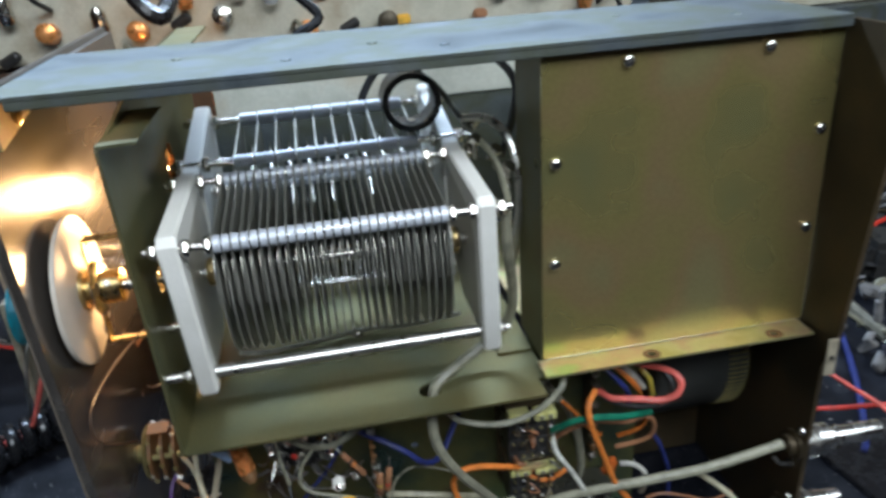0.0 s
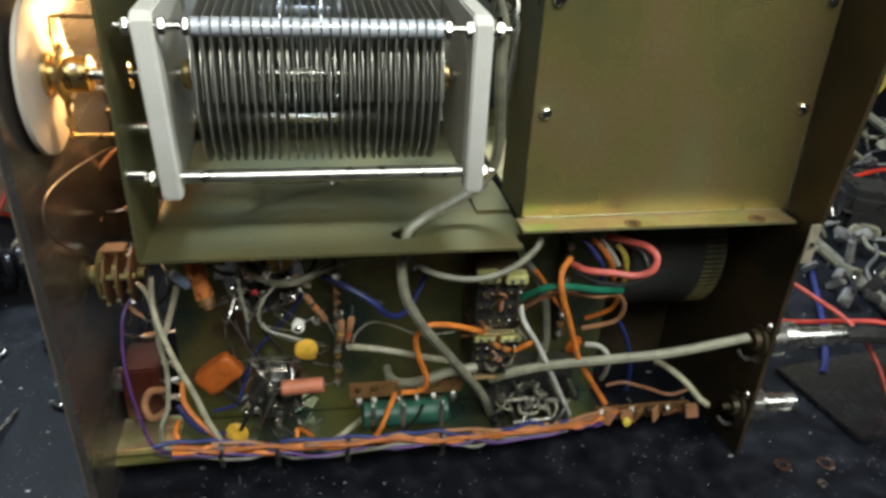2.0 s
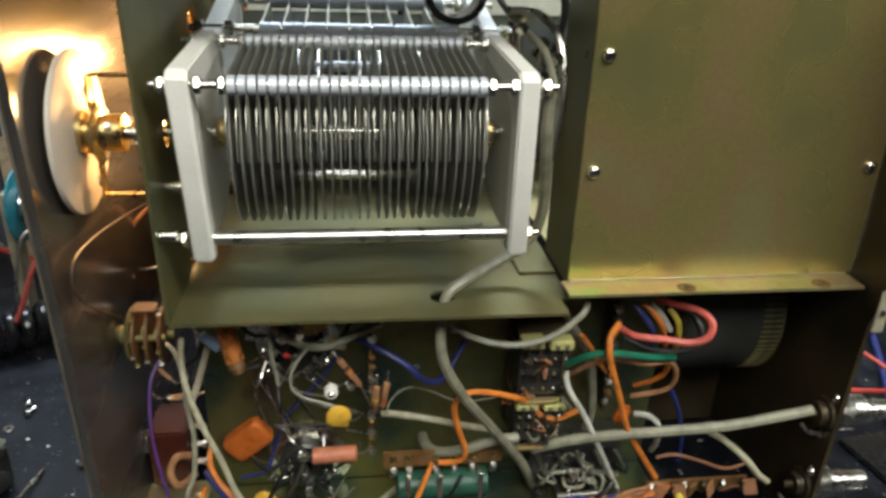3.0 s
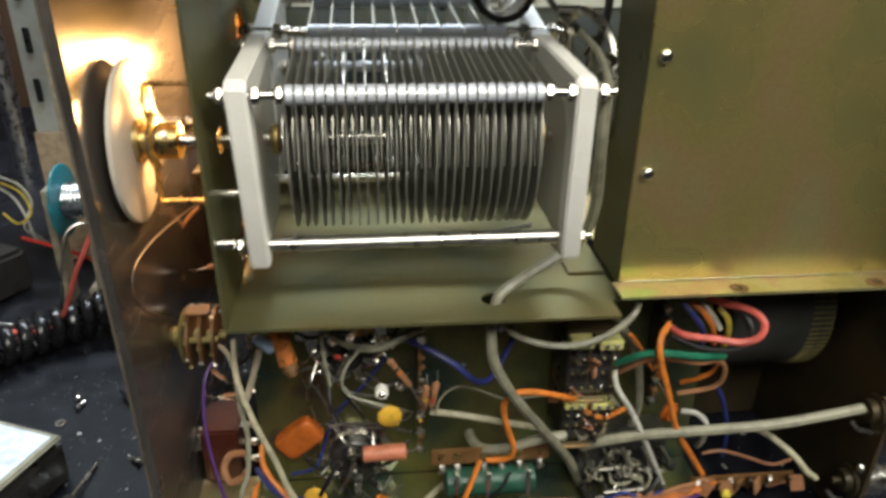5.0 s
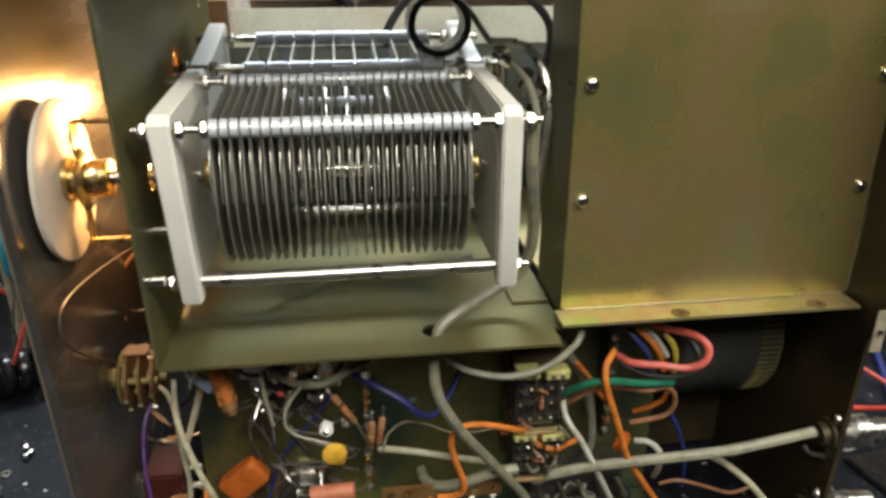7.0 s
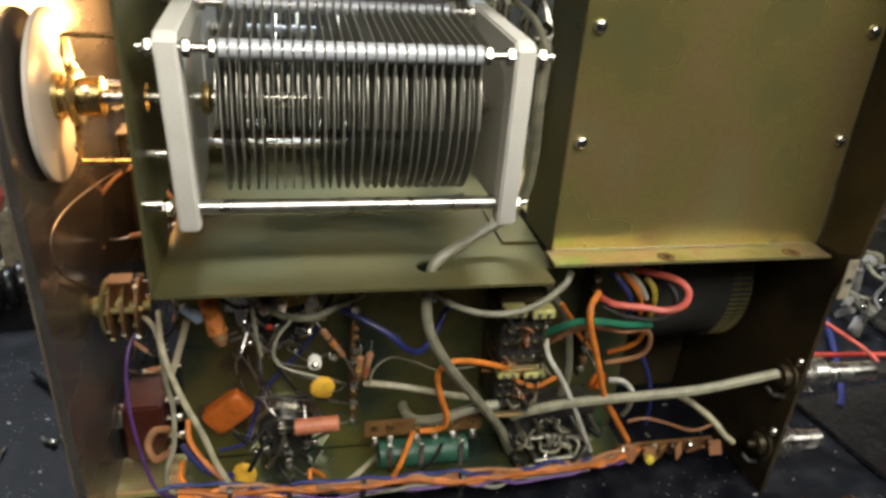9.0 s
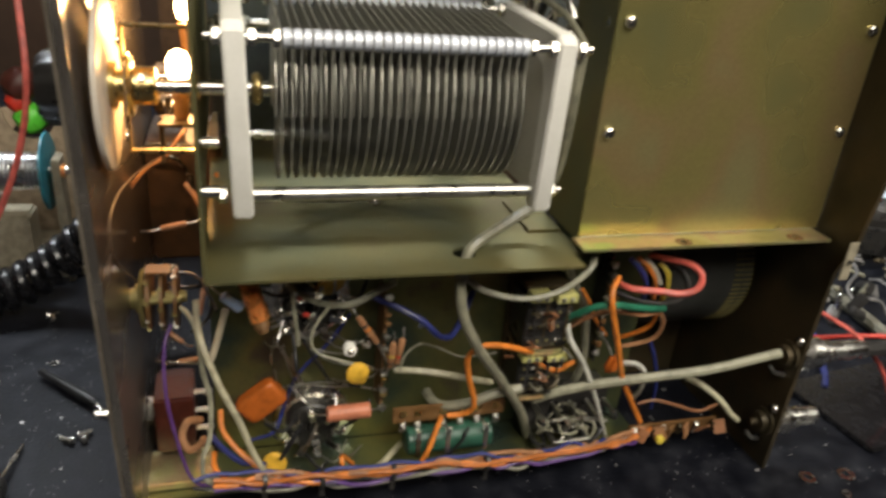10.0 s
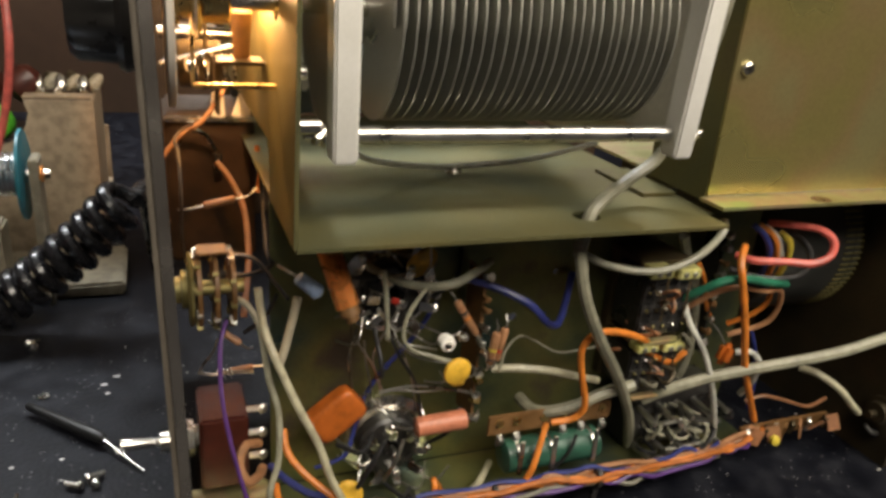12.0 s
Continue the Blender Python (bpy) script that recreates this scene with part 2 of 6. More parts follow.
def sweep(pts, r, seg=8, steps=6, tip=1.0):
    """A round wire along a smooth line through the given places."""
    line = smooth_path(pts, steps)
    bm = bmesh.new()
    rings, a = [], Vector((0.13, 0.31, 0.94))
    for i, p in enumerate(line):
        d = (line[min(i + 1, len(line) - 1)] - line[max(i - 1, 0)]).normalized()
        a = a - a.dot(d) * d
        if a.length < 0.05:
            a = d.orthogonal()
        a.normalize()
        b = d.cross(a)
        k = r * (1 + (tip - 1) * i / max(1, len(line) - 1))
        rings.append([bm.verts.new(p + k * (math.cos(2 * math.pi * j / seg) * a + math.sin(2 * math.pi * j / seg) * b)) for j in range(seg)])
    for r0, r1 in zip(rings, rings[1:]):
        for j in range(seg):
            bm.faces.new((r0[j], r0[(j + 1) % seg], r1[(j + 1) % seg], r1[j]))
    bm.faces.new(rings[0][::-1])
    bm.faces.new(rings[-1])
    return bm


def sheet(outline, holes, axis, place, thick, bevel=0.0):
    """A flat plate with a given outline and round holes (u, v, radius) across an axis, its front at place."""
    bm = bmesh.new()
    loops = [outline] + [[(u + r * math.cos(2 * math.pi * i / 20), v + r * math.sin(2 * math.pi * i / 20)) for i in range(20)] for u, v, r in holes]
    edges = []
    for loop in loops:
        vs = [bm.verts.new((u, v, 0)) for u, v in loop]
        edges += [bm.edges.new((vs[i], vs[(i + 1) % len(vs)])) for i in range(len(vs))]
    bmesh.ops.triangle_fill(bm, use_beauty=True, edges=edges)
    res = bmesh.ops.extrude_face_region(bm, geom=bm.faces[:])
    bmesh.ops.translate(bm, vec=(0, 0, thick), verts=[v for v in res["geom"] if isinstance(v, bmesh.types.BMVert)])
    for v in bm.verts:
        u, w, d = v.co
        v.co = {"x": (place + d, u, w), "y": (u, place + d, w), "z": (u, w, place + d)}[axis]
    return bm


def lathe(profile, p0, axis, seg=24):
    """A turned solid: profile of (distance along axis, radius)."""
    q = Vector(axis).to_track_quat("Z", "Y").to_matrix()
    bm = bmesh.new()
    rings = [[bm.verts.new(Vector(p0) + q @ Vector((r * math.cos(2 * math.pi * j / seg), r * math.sin(2 * math.pi * j / seg), d))) for j in range(seg)] for d, r in profile]
    for a, b in zip(rings, rings[1:]):
        for j in range(seg):
            bm.faces.new((a[j], a[(j + 1) % seg], b[(j + 1) % seg], b[j]))
    bm.faces.new(rings[0][::-1])
    bm.faces.new(rings[-1])
    return bm


def hexnut(p0, axis, r, h):
    return lathe([(0, r * 0.92), (h * 0.15, r), (h * 0.85, r), (h, r * 0.92)], p0, axis, 6)


# ---------------------------------------------------------------- room and bench
def structure(name, bm, mat, label):
    return tagged(part(name, bm, mat), label, kind="structure")


structure("bench_top", box(-1.1, 1.3, -0.9, 1.25, -0.035, 0.0, 0.002), "bench", "black bench top strewn with specks and swarf")
structure("floor", box(-2.4, 2.4, -2.4, 2.4, -0.80, -0.75, 0), "wall", "dim workshop floor")
structure("wall_north", box(-2.4, 2.4, 1.26, 1.32, -0.75, 1.5, 0), "wall", "dim brown workshop wall behind the bench")
structure("wall_south", box(-2.4, 2.4, -2.46, -2.4, -0.75, 1.5, 0), "wall", "dim workshop wall")
structure("wall_west", box(-2.46, -2.4, -2.4, 2.4, -0.75, 1.5, 0), "wall", "dim workshop wall")
structure("wall_east", box(2.4, 2.46, -2.4, 2.4, -0.75, 1.5, 0), "wall", "dim workshop wall")
structure("ceiling", box(-2.4, 2.4, -2.4, 2.4, 1.5, 1.55, 0), "ceiling", "white painted ceiling")
for y0, x0, z0 in ((0.965, -0.10, 1.010),):
    fix = empty("tube_light", "white tube light fitting hung over the bench", "tube light", "tube lights")
    part("housing", box(x0 - 0.62, x0 + 0.62, y0 - 0.05, y0 + 0.05, z0 + 0.016, z0 + 0.07, 0.01), "ceiling", fix)
    part("tube", rod((x0 - 0.6, y0, z0), (x0 + 0.6, y0, z0), 0.012), "tube", fix)
    for dx in (-0.5, 0.5):
        part("hanger", rod((x0 + dx, y0, z0 + 0.068), (x0 + dx, y0, 1.5), 0.004), "rail", fix)

# unseen panel built around the added front light
panel = empty("unseen_light_panel", "unseen wide light panel added in front of the bench", "panel light")
tilt = look((0.4225, -0.607, 1.2886), (0.08, 0.33, 0.15))
part("tray", box(-0.89, 0.89, -0.31, 0.31, 0.004, 0.05, 0.01, tilt), "ceiling", panel)
part("diffuser", box(-0.86, 0.86, -0.285, 0.285, -0.002, 0.003, 0, tilt), "diffuser", panel).visible_shadow = False
for dx in (-0.6, 0.6):
    top = tilt @ Vector((dx, 0.0, 0.045))
    part("hanger", rod(top, (top.x, top.y, 1.5), 0.004), "rail", panel)

# ---------------------------------------------------------------- the radio's chassis
chassis = empty("radio_chassis", "opened olive zinc-plated steel radio chassis standing on the bench", "radio")
FX, RX = -0.120, 0.246        # inner faces of the front and rear panels
PANEL_LEAN = Matrix(((1, 0, -0.02, 0.0032), (0, 1, 0, 0), (0, 0, 1, 0), (0, 0, 0, 1)))   # the panel leans outwards a little towards its top


def leaning(bm):
    bmesh.ops.transform(bm, matrix=PANEL_LEAN, verts=bm.verts)
    return bm


part("front_panel", leaning(sheet([(0.280, 0.0), (0.52, 0.0), (0.52, 0.318), (0.284, 0.318), (0.280, 0.312)], [], "x", FX - 0.0034, 0.0034)), "panel", chassis, "satin aluminium front panel")
part("fascia", leaning(box(-0.1254, -0.1236, 0.281, 0.52, 0.0005, 0.322, 0.0006)), "fascia", chassis, "grey painted fascia")
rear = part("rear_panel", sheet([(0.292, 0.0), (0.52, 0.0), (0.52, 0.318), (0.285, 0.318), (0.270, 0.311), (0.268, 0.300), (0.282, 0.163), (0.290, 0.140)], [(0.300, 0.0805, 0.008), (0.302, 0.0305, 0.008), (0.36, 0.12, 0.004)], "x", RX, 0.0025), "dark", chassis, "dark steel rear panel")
rail = part("top_rail", sheet([(-0.131, 0.306), (0.2455, 0.306), (0.2455, 0.40), (-0.131, 0.415)], [], "z", 0.3185, 0.0016), "rail", chassis, "zinc-plated top rail tinted with cool light")
part("rail_lip", box(-0.118, 0.2455, 0.306, 0.3076, 0.3145, 0.3185, 0.0004), "rail", chassis)
part("rail_rear_lip", sheet([(-0.118, 0.306), (0.0985, 0.306), (0.0985, 0.318), (-0.118, 0.318)], [], "y", 0.402, 0.0015), "rail", chassis)
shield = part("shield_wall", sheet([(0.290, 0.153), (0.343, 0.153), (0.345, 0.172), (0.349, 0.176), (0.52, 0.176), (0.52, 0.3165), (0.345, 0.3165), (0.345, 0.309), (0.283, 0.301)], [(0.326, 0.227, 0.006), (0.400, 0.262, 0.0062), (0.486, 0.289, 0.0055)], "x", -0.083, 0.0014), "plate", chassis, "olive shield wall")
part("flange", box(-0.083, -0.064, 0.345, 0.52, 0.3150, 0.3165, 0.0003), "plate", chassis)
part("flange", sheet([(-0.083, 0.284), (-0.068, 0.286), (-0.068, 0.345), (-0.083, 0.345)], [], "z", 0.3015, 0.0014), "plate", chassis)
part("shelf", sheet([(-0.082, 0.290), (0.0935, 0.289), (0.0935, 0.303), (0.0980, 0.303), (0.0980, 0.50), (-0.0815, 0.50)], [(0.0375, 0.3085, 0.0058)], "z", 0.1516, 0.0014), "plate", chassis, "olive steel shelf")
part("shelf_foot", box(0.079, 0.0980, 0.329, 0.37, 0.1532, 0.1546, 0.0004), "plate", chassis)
cover = part("cover_plate", sheet([(0.0985, 0.1590), (0.2450, 0.1590), (0.2450, 0.3143), (0.0985, 0.3143)], [], "y", 0.3105, 0.0014), "cover", chassis, "yellow zinc-plated cover plate with six screws")
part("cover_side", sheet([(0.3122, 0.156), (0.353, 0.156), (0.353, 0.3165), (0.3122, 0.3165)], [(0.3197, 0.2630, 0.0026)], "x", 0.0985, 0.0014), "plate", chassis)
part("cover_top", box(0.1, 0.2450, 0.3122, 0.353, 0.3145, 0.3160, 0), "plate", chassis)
part("ledge", sheet([(0.0955, 0.2965), (0.2440, 0.2965), (0.2440, 0.50), (0.1005, 0.50), (0.1005, 0.3115), (0.0955, 0.3115)], [(0.154, 0.3010, 0.0022), (0.2235, 0.3010, 0.0022)], "z", 0.1566, 0.0014), "gold", chassis, "bright yellow zinc-plated ledge")
part("chassis_plate", sheet([(-0.083, 0.016), (0.168, 0.016), (0.168, 0.151), (-0.083, 0.151)], [(0.030, 0.090, 0.0022), (0.071, 0.131, 0.0016), (0.050, 0.112, 0.0014)], "y", 0.345, 0.0014), "patina", chassis, "tarnished green-gold chassis plate")
part("bottom_flange", box(-0.118, 0.168, 0.312, 0.3446, 0.0146, 0.0160, 0.0004), "patina", chassis)
# olive plate given the dark colour to stand for deep shade
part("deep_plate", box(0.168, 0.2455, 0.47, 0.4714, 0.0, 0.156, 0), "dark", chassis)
part("plate_return", box(0.1665, 0.168, 0.3466, 0.47, 0.016, 0.156, 0), "plate", chassis)
part("back_strip", box(-0.066, 0.2455, 0.505, 0.5065, 0.2575, 0.281, 0.0004), "pale", chassis, "pale chipped back strip")
part("back_plate", box(-0.081, 0.2455, 0.5075, 0.509, 0.153, 0.2570, 0.0004), "rail", chassis)


def screw(parent, x, y, z, r=0.0031):
    """A pan-head screw facing the viewer, with a cross slot."""
    body = lathe([(0, r), (0.0009, r), (0.0017, r * 0.82), (0.0022, r * 0.45), (0.0023, 0.0003)], (x, y, z), (0, -1, 0), 16)
    s = part("screw", body, "nickel", parent)
    a = random.uniform(0, 90)
    tilt = pose(x, y - 0.0022, z) @ pose(0, 0, 0, 0, a, 0)
    part("slot", merge(box(-r * 0.6, r * 0.6, -0.0003, 0.0003, -0.0004, 0.0004, 0, tilt), box(-0.0004, 0.0004, -0.00035, 0.00025, -r * 0.6, r * 0.6, 0, tilt)), "bakelite", s)
    return s


for x, z in ((0.139, 0.3085), (0.2075, 0.3085), (0.105, 0.2645), (0.1045, 0.2130), (0.2395, 0.2664), (0.2395, 0.2144)):
    screw(cover, x, 0.3105, z)

# gusset, label plate and stubs on the chassis
gusset = part("corner_gusset", sheet([(0.304, 0.300), (0.395, 0.3165), (0.304, 0.3165)], [], "x", FX - 0.0029, 0.0012), "gold", chassis)
part("screw", lathe([(0, 0.0042), (0.001, 0.004), (0.002, 0.0024), (0.0022, 0.0003)], (FX - 0.0017, 0.327, 0.309), (1, 0, 0)), "brass", gusset)
plate_label = part("label_plate", box(0.2395, 0.2455, 0.2795, 0.2805, 0.142, 0.164, 0.0003), "bone", chassis)
part("rivet", rod((0.2425, 0.2785, 0.153), (0.2425, 0.2795, 0.153), 0.0012), "bakelite", plate_label)
for y, z in ((0.316, 0.206), (0.293, 0.193)):
    part("stud", rod((-0.0817, y, z), (-0.0745, y, z), 0.0026, bevel=0.0004), "nickel", shield)
part("feedthrough", merge(rod((-0.0825, 0.3945, 0.256), (-0.078, 0.3985, 0.256), 0.0024), rod((-0.0795, 0.398, 0.256), (-0.0795, 0.398, 0.272), 0.0022, 0.0008)), "copper", shield)
for x in (0.030, 0.060, 0.155, 0.205, -0.06, -0.01):
    part("rail_rivet", lathe([(0, 0.0026), (0.0006, 0.0022), (0.001, 0.0006)], (x, 0.345 + 0.02 * math.sin(x * 90), 0.3201), (0, 0, 1), 12), "rail", rail)
for x in (0.154, 0.2235):
    part("rust_ring", sheet([(x + 0.0046 * math.cos(a * 0.3142), 0.3010 + 0.0042 * math.sin(a * 0.3142)) for a in range(20)], [(x, 0.3010, 0.0021)], "z", 0.1581, 0.0002), "phenolic", chassis)

# ---------------------------------------------------------------- variable capacitor
SY, SZ = 0.326, 0.227          # the shaft
vc = empty("variable_capacitor", "large air-spaced variable capacitor with white ceramic end plates on the shelf", "capacitor")


def poly_plate(outline, x, thick):
    bm = bmesh.new()
    a = [bm.verts.new((x - thick / 2, y, z)) for y, z in outline]
    b = [bm.verts.new((x + thick / 2, y, z)) for y, z in outline]
    bm.faces.new(a)
    bm.faces.new(b[::-1])
    for i in range(len(a)):
        j = (i + 1) % len(a)
        bm.faces.new((a[i], a[j], b[j], b[i]))
    return bm


def end_plate(x, sign):
    """A ceramic plate whose front leg leans back a little towards its foot."""
    leg = poly_plate([(0.2949, 0.1810), (0.2959, 0.1796), (0.3038, 0.1796), (0.3053, 0.1815), (0.3000, 0.236), (0.3045, 0.246), (0.314, 0.250), (0.366, 0.2545), (0.368, 0.2640), (0.2925, 0.2605), (0.2885, 0.2570)], x, 0.0084)
    bmesh.ops.bevel(leg, geom=[e for e in leg.edges if abs(e.verts[0].co.x - e.verts[1].co.x) < 1e-6], offset=0.0009, segments=2, affect="EDGES", clamp_overlap=True)
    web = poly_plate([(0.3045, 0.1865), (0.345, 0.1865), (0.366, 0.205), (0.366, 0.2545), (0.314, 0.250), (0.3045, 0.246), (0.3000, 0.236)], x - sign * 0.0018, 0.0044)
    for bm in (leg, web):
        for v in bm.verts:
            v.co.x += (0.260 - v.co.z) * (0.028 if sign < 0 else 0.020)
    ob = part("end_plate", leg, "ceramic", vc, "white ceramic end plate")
    # same ceramic as the leg, coloured as if shaded
    part("web", web, "webshade", ob, "ceramic bearing web with shade in its colour")
    return ob


PITCH, X0 = 0.00385, -0.0500
ends = [end_plate(-0.0677, -1), end_plate(0.0668, 1)]
for x, y, z, r in ((-1, 0.2925, 0.2545, 0.0019), (-1, 0.3600, 0.2605, 0.0017)):
    part("tie_rod", rod((-0.0775, y, z), (0.0790, y, z), r), "nickel", vc)
part("tie_rod", rod((-0.0630, 0.3005, 0.1885), (0.0635, 0.3005, 0.1885), 0.0030, seg=24), "tin", vc, "polished front tie rod")
part("shaft", rod((-0.0990, SY, SZ), (0.0640, SY, SZ), 0.0032, seg=20), "nickel", vc)
for y, z in ((0.2925, 0.2545), (0.3600, 0.2605), (0.3005, 0.1885)):
    for x, d in ((-0.0718, -1), (0.0721, 1)):
        part("nut", merge(lathe([(0, 0.0042), (0.0006, 0.0042)], (x, y, z), (d, 0, 0)), hexnut((x + d * 0.0006, y, z), (d, 0, 0), 0.0036, 0.003), rod((x, y, z), (x + d * 0.0062, y, z), 0.0016)), "nickel", vc)
    if z > 0.2:
        for x, d in ((-0.0626, 1), (0.0629, -1)):
            part("nut", hexnut((x, y, z), (d, 0, 0), 0.0036, 0.0032), "nickel", vc)
        for x in (X0 - 0.0032, X0 + 26 * PITCH + 0.0008):
            part("nut", hexnut((x, y, z), (1, 0, 0), 0.0037, 0.0026), "nickel", vc)
for r, y, z in ((0.0038, 0.2925, 0.2545), (0.0034, 0.3600, 0.2605)):
    first = part("spacer", lathe([(0, r * 0.95), (0.0002, r), (PITCH - 0.0010, r), (PITCH - 0.0008, r * 0.95)], (0, 0, 0), (1, 0, 0), 18), "satin", vc)
    first.location = (X0 + 0.0005, y, z)
    for i in range(1, 26):
        o = first.copy()
        scene.collection.objects.link(o)
        o.location = (X0 + i * PITCH + 0.0005, y, z)
stator = [(0.3640, 0.2250), (0.3625, 0.2630), (0.2925, 0.2572), (0.2903, 0.2560)]
stator += [(SY + 0.0372 * math.cos(radians(a)), SZ - 0.0008 + 0.0376 * math.sin(radians(a))) for a in range(156, 301, 8)]
stator += [(SY + 0.0120 * math.cos(radians(a)), SZ + 0.0120 * math.sin(radians(a))) for a in range(300, 0, -20)]
first = part("stator_plate", poly_plate(stator, 0, 0.00048), "vane", vc)
first.location.x = X0
for i in range(1, 27):
    o = first.copy()
    scene.collection.objects.link(o)
    o.location.x = X0 + i * PITCH
    o.rotation_euler = (0, random.uniform(-0.001, 0.001), random.uniform(-0.0015, 0.0015))
rotor = [(SY + 0.0325 * math.cos(radians(a)), SZ + 0.0325 * math.sin(radians(a))) for a in range(138, 190, 6)]
rotor += [(SY + 0.0075 * math.cos(radians(a)), SZ + 0.0075 * math.sin(radians(a))) for a in range(200, 481, 20)]
first = part("rotor_plate", poly_plate(rotor, 0, 0.00048), "vane", vc)
first.location.x = X0 - PITCH * 0.48
for i in range(1, 28):
    o = first.copy()
    scene.collection.objects.link(o)
    o.location.x = X0 + (i - 0.48) * PITCH
    o.rotation_euler = (0, random.uniform(-0.001, 0.001), random.uniform(-0.0015, 0.0015))
for x in (-0.0600, 0.0560):
    part("bearing", lathe([(0, 0.0060), (0.0012, 0.0068), (0.0030, 0.0068), (0.0042, 0.0050)], (x, SY, SZ), (1, 0, 0), 20), "brass", vc)
# the smaller section behind
for x in (-0.0672, 0.0675):
    slab = poly_plate([(0.372, 0.190), (0.456, 0.190), (0.456, 0.2770), (0.452, 0.2775), (0.376, 0.2635), (0.372, 0.2610)], x, 0.0092)
    bmesh.ops.bevel(slab, geom=[e for e in slab.edges if abs(e.verts[0].co.x - e.verts[1].co.x) < 1e-6], offset=0.0009, segments=2, affect="EDGES", clamp_overlap=True)
    part("rear_end_plate", slab, "ceramic", vc, "white ceramic end plate of the rear section")
for y, z, r in ((0.3800, 0.2635, 0.0029), (0.4450, 0.2695, 0.0037), (0.4000, 0.2422, 0.0027)):
    part("tie_rod", rod((-0.0780, y, z), (0.0800, y, z), 0.0018), "nickel", vc)
    for k in range(9):
        part("spacer", rod((-0.0455 + 0.0108 * k, y, z), (-0.0455 + 0.0108 * k + 0.0100, y, z), r, seg=18, bevel=0.0004), "satin", vc)
    for x, d in ((-0.0718, -1), (0.0721, 1), (0.0580, 1), (-0.0580, -1)):
        part("nut", hexnut((x, y, z), (d, 0, 0), 0.0040, 0.0034), "nickel", vc)
first = part("rear_stator_plate", poly_plate([(0.377, 0.2630), (0.449, 0.2692), (0.450, 0.232), (0.430, 0.224), (0.392, 0.224), (0.376, 0.232)], 0, 0.0008), "vane", vc)
first.location.x = -0.0459
for k in range(1, 10):
    o = first.copy()
    scene.collection.objects.link(o)
    o.location.x = -0.0459 + 0.0108 * k
first = part("rear_rotor_plate", poly_plate([(0.412 + 0.031 * math.cos(radians(a)), 0.236 + 0.031 * math.sin(radians(a))) for a in range(-180, 41, 10)], 0, 0.0008), "vane", vc)
first.location.x = -0.0405
for k in range(1, 9):
    o = first.copy()
    scene.collection.objects.link(o)
    o.location.x = -0.0405 + 0.0108 * k

part("lower_rod", rod((-0.0625, 0.3585, 0.1965), (0.0625, 0.3585, 0.1965), 0.0022), "nickel", vc)

# ---------------------------------------------------------------- dial wheel, coupling and lamp
wheel = empty("tuning_dial", "cream plastic dial wheel on a brass hub behind the front panel", "dial")
part("wheel_disc", lathe([(0, 0.0338), (0.0003, 0.0345), (0.0020, 0.0345), (0.0024, 0.0338)], (-0.1180, SY, SZ), (1, 0, 0), 64), "wheel", wheel)
part("hub", lathe([(0, 0.0095), (0.0020, 0.0095), (0.0022, 0.0066), (0.0056, 0.0066)], (-0.1156, SY, SZ), (1, 0, 0), 28), "brass", wheel)
coup = empty("shaft_coupling", "brass and nickel shaft coupling with spring arms", "coupling")
part("flange", lathe([(0, 0.0070), (0.0006, 0.0118), (0.0020, 0.0134), (0.0034, 0.0118), (0.0040, 0.0070)], (-0.1104, SY, SZ), (1, 0, 0), 28), "nickel", coup)
part("collar", lathe([(0, 0.0072), (0.0003, 0.0078), (0.0082, 0.0078), (0.0086, 0.0070)], (-0.1066, SY, SZ), (1, 0, 0), 24), "brass", coup)
part("set_screw", rod((-0.103, SY - 0.006, SZ + 0.004), (-0.103, SY - 0.0082, SZ + 0.0055), 0.0014), "nickel", coup)
part("upper_arm", merge(box(-0.1105, -0.1095, SY - 0.004, SY + 0.004, SZ + 0.010, SZ + 0.025, 0.0002), box(-0.1095, -0.083, SY - 0.003, SY + 0.003, SZ + 0.0240, SZ + 0.0250, 0.0002)), "brass", coup)
part("lower_arm", merge(box(-0.1105, -0.1095, SY - 0.003, SY + 0.003, SZ - 0.028, SZ - 0.010, 0.0002), box(-0.1095, -0.083, SY - 0.0016, SY + 0.0016, SZ - 0.0285, SZ - 0.0270, 0.0002)), "brass", coup)
for dz in (0.018, -0.021):
    part("screw", lathe([(0, 0.0026), (0.001, 0.0026), (0.0018, 0.0014), (0.002, 0.0002)], (-0.1105, SY, SZ + dz), (-1, 0, 0), 14), "nickel", coup)
for bx, by, bz, watts in BULBS:
    lamp = empty("dial_lamp", "lit warm incandescent dial bulb in a brass holder", "lamp", "dial lamps")
    part("bulb", lathe([(-0.006, 0.0010), (-0.0055, 0.0036), (-0.002, 0.0052), (0.002, 0.0052), (0.0055, 0.0036), (0.0068, 0.0010)], (bx, by, bz + 0.0002), (0, 0, 1), 20), "bulb", lamp).visible_shadow = False
    part("holder", lathe([(0, 0.0030), (0.009, 0.0034), (0.016, 0.0042), (0.017, 0.0036)], (bx, by, bz - 0.0245), (0, 0, 1), 20), "phenolic", lamp)
    part("bracket", merge(box(bx - 0.010, -0.0832, by - 0.009, by + 0.007, bz - 0.0262, bz - 0.0247, 0.0003), box(bx - 0.010, bx - 0.0085, by - 0.005, by + 0.005, bz - 0.045, bz - 0.0247, 0.0003)), "dark", lamp)
gang = empty("tuning_gang", "dark metal tuning unit mounted deep behind the panel", "tuning unit")
part("case", box(-0.119, -0.075, 0.452, 0.515, 0.085, 0.162, 0.002), "brownbox", gang)
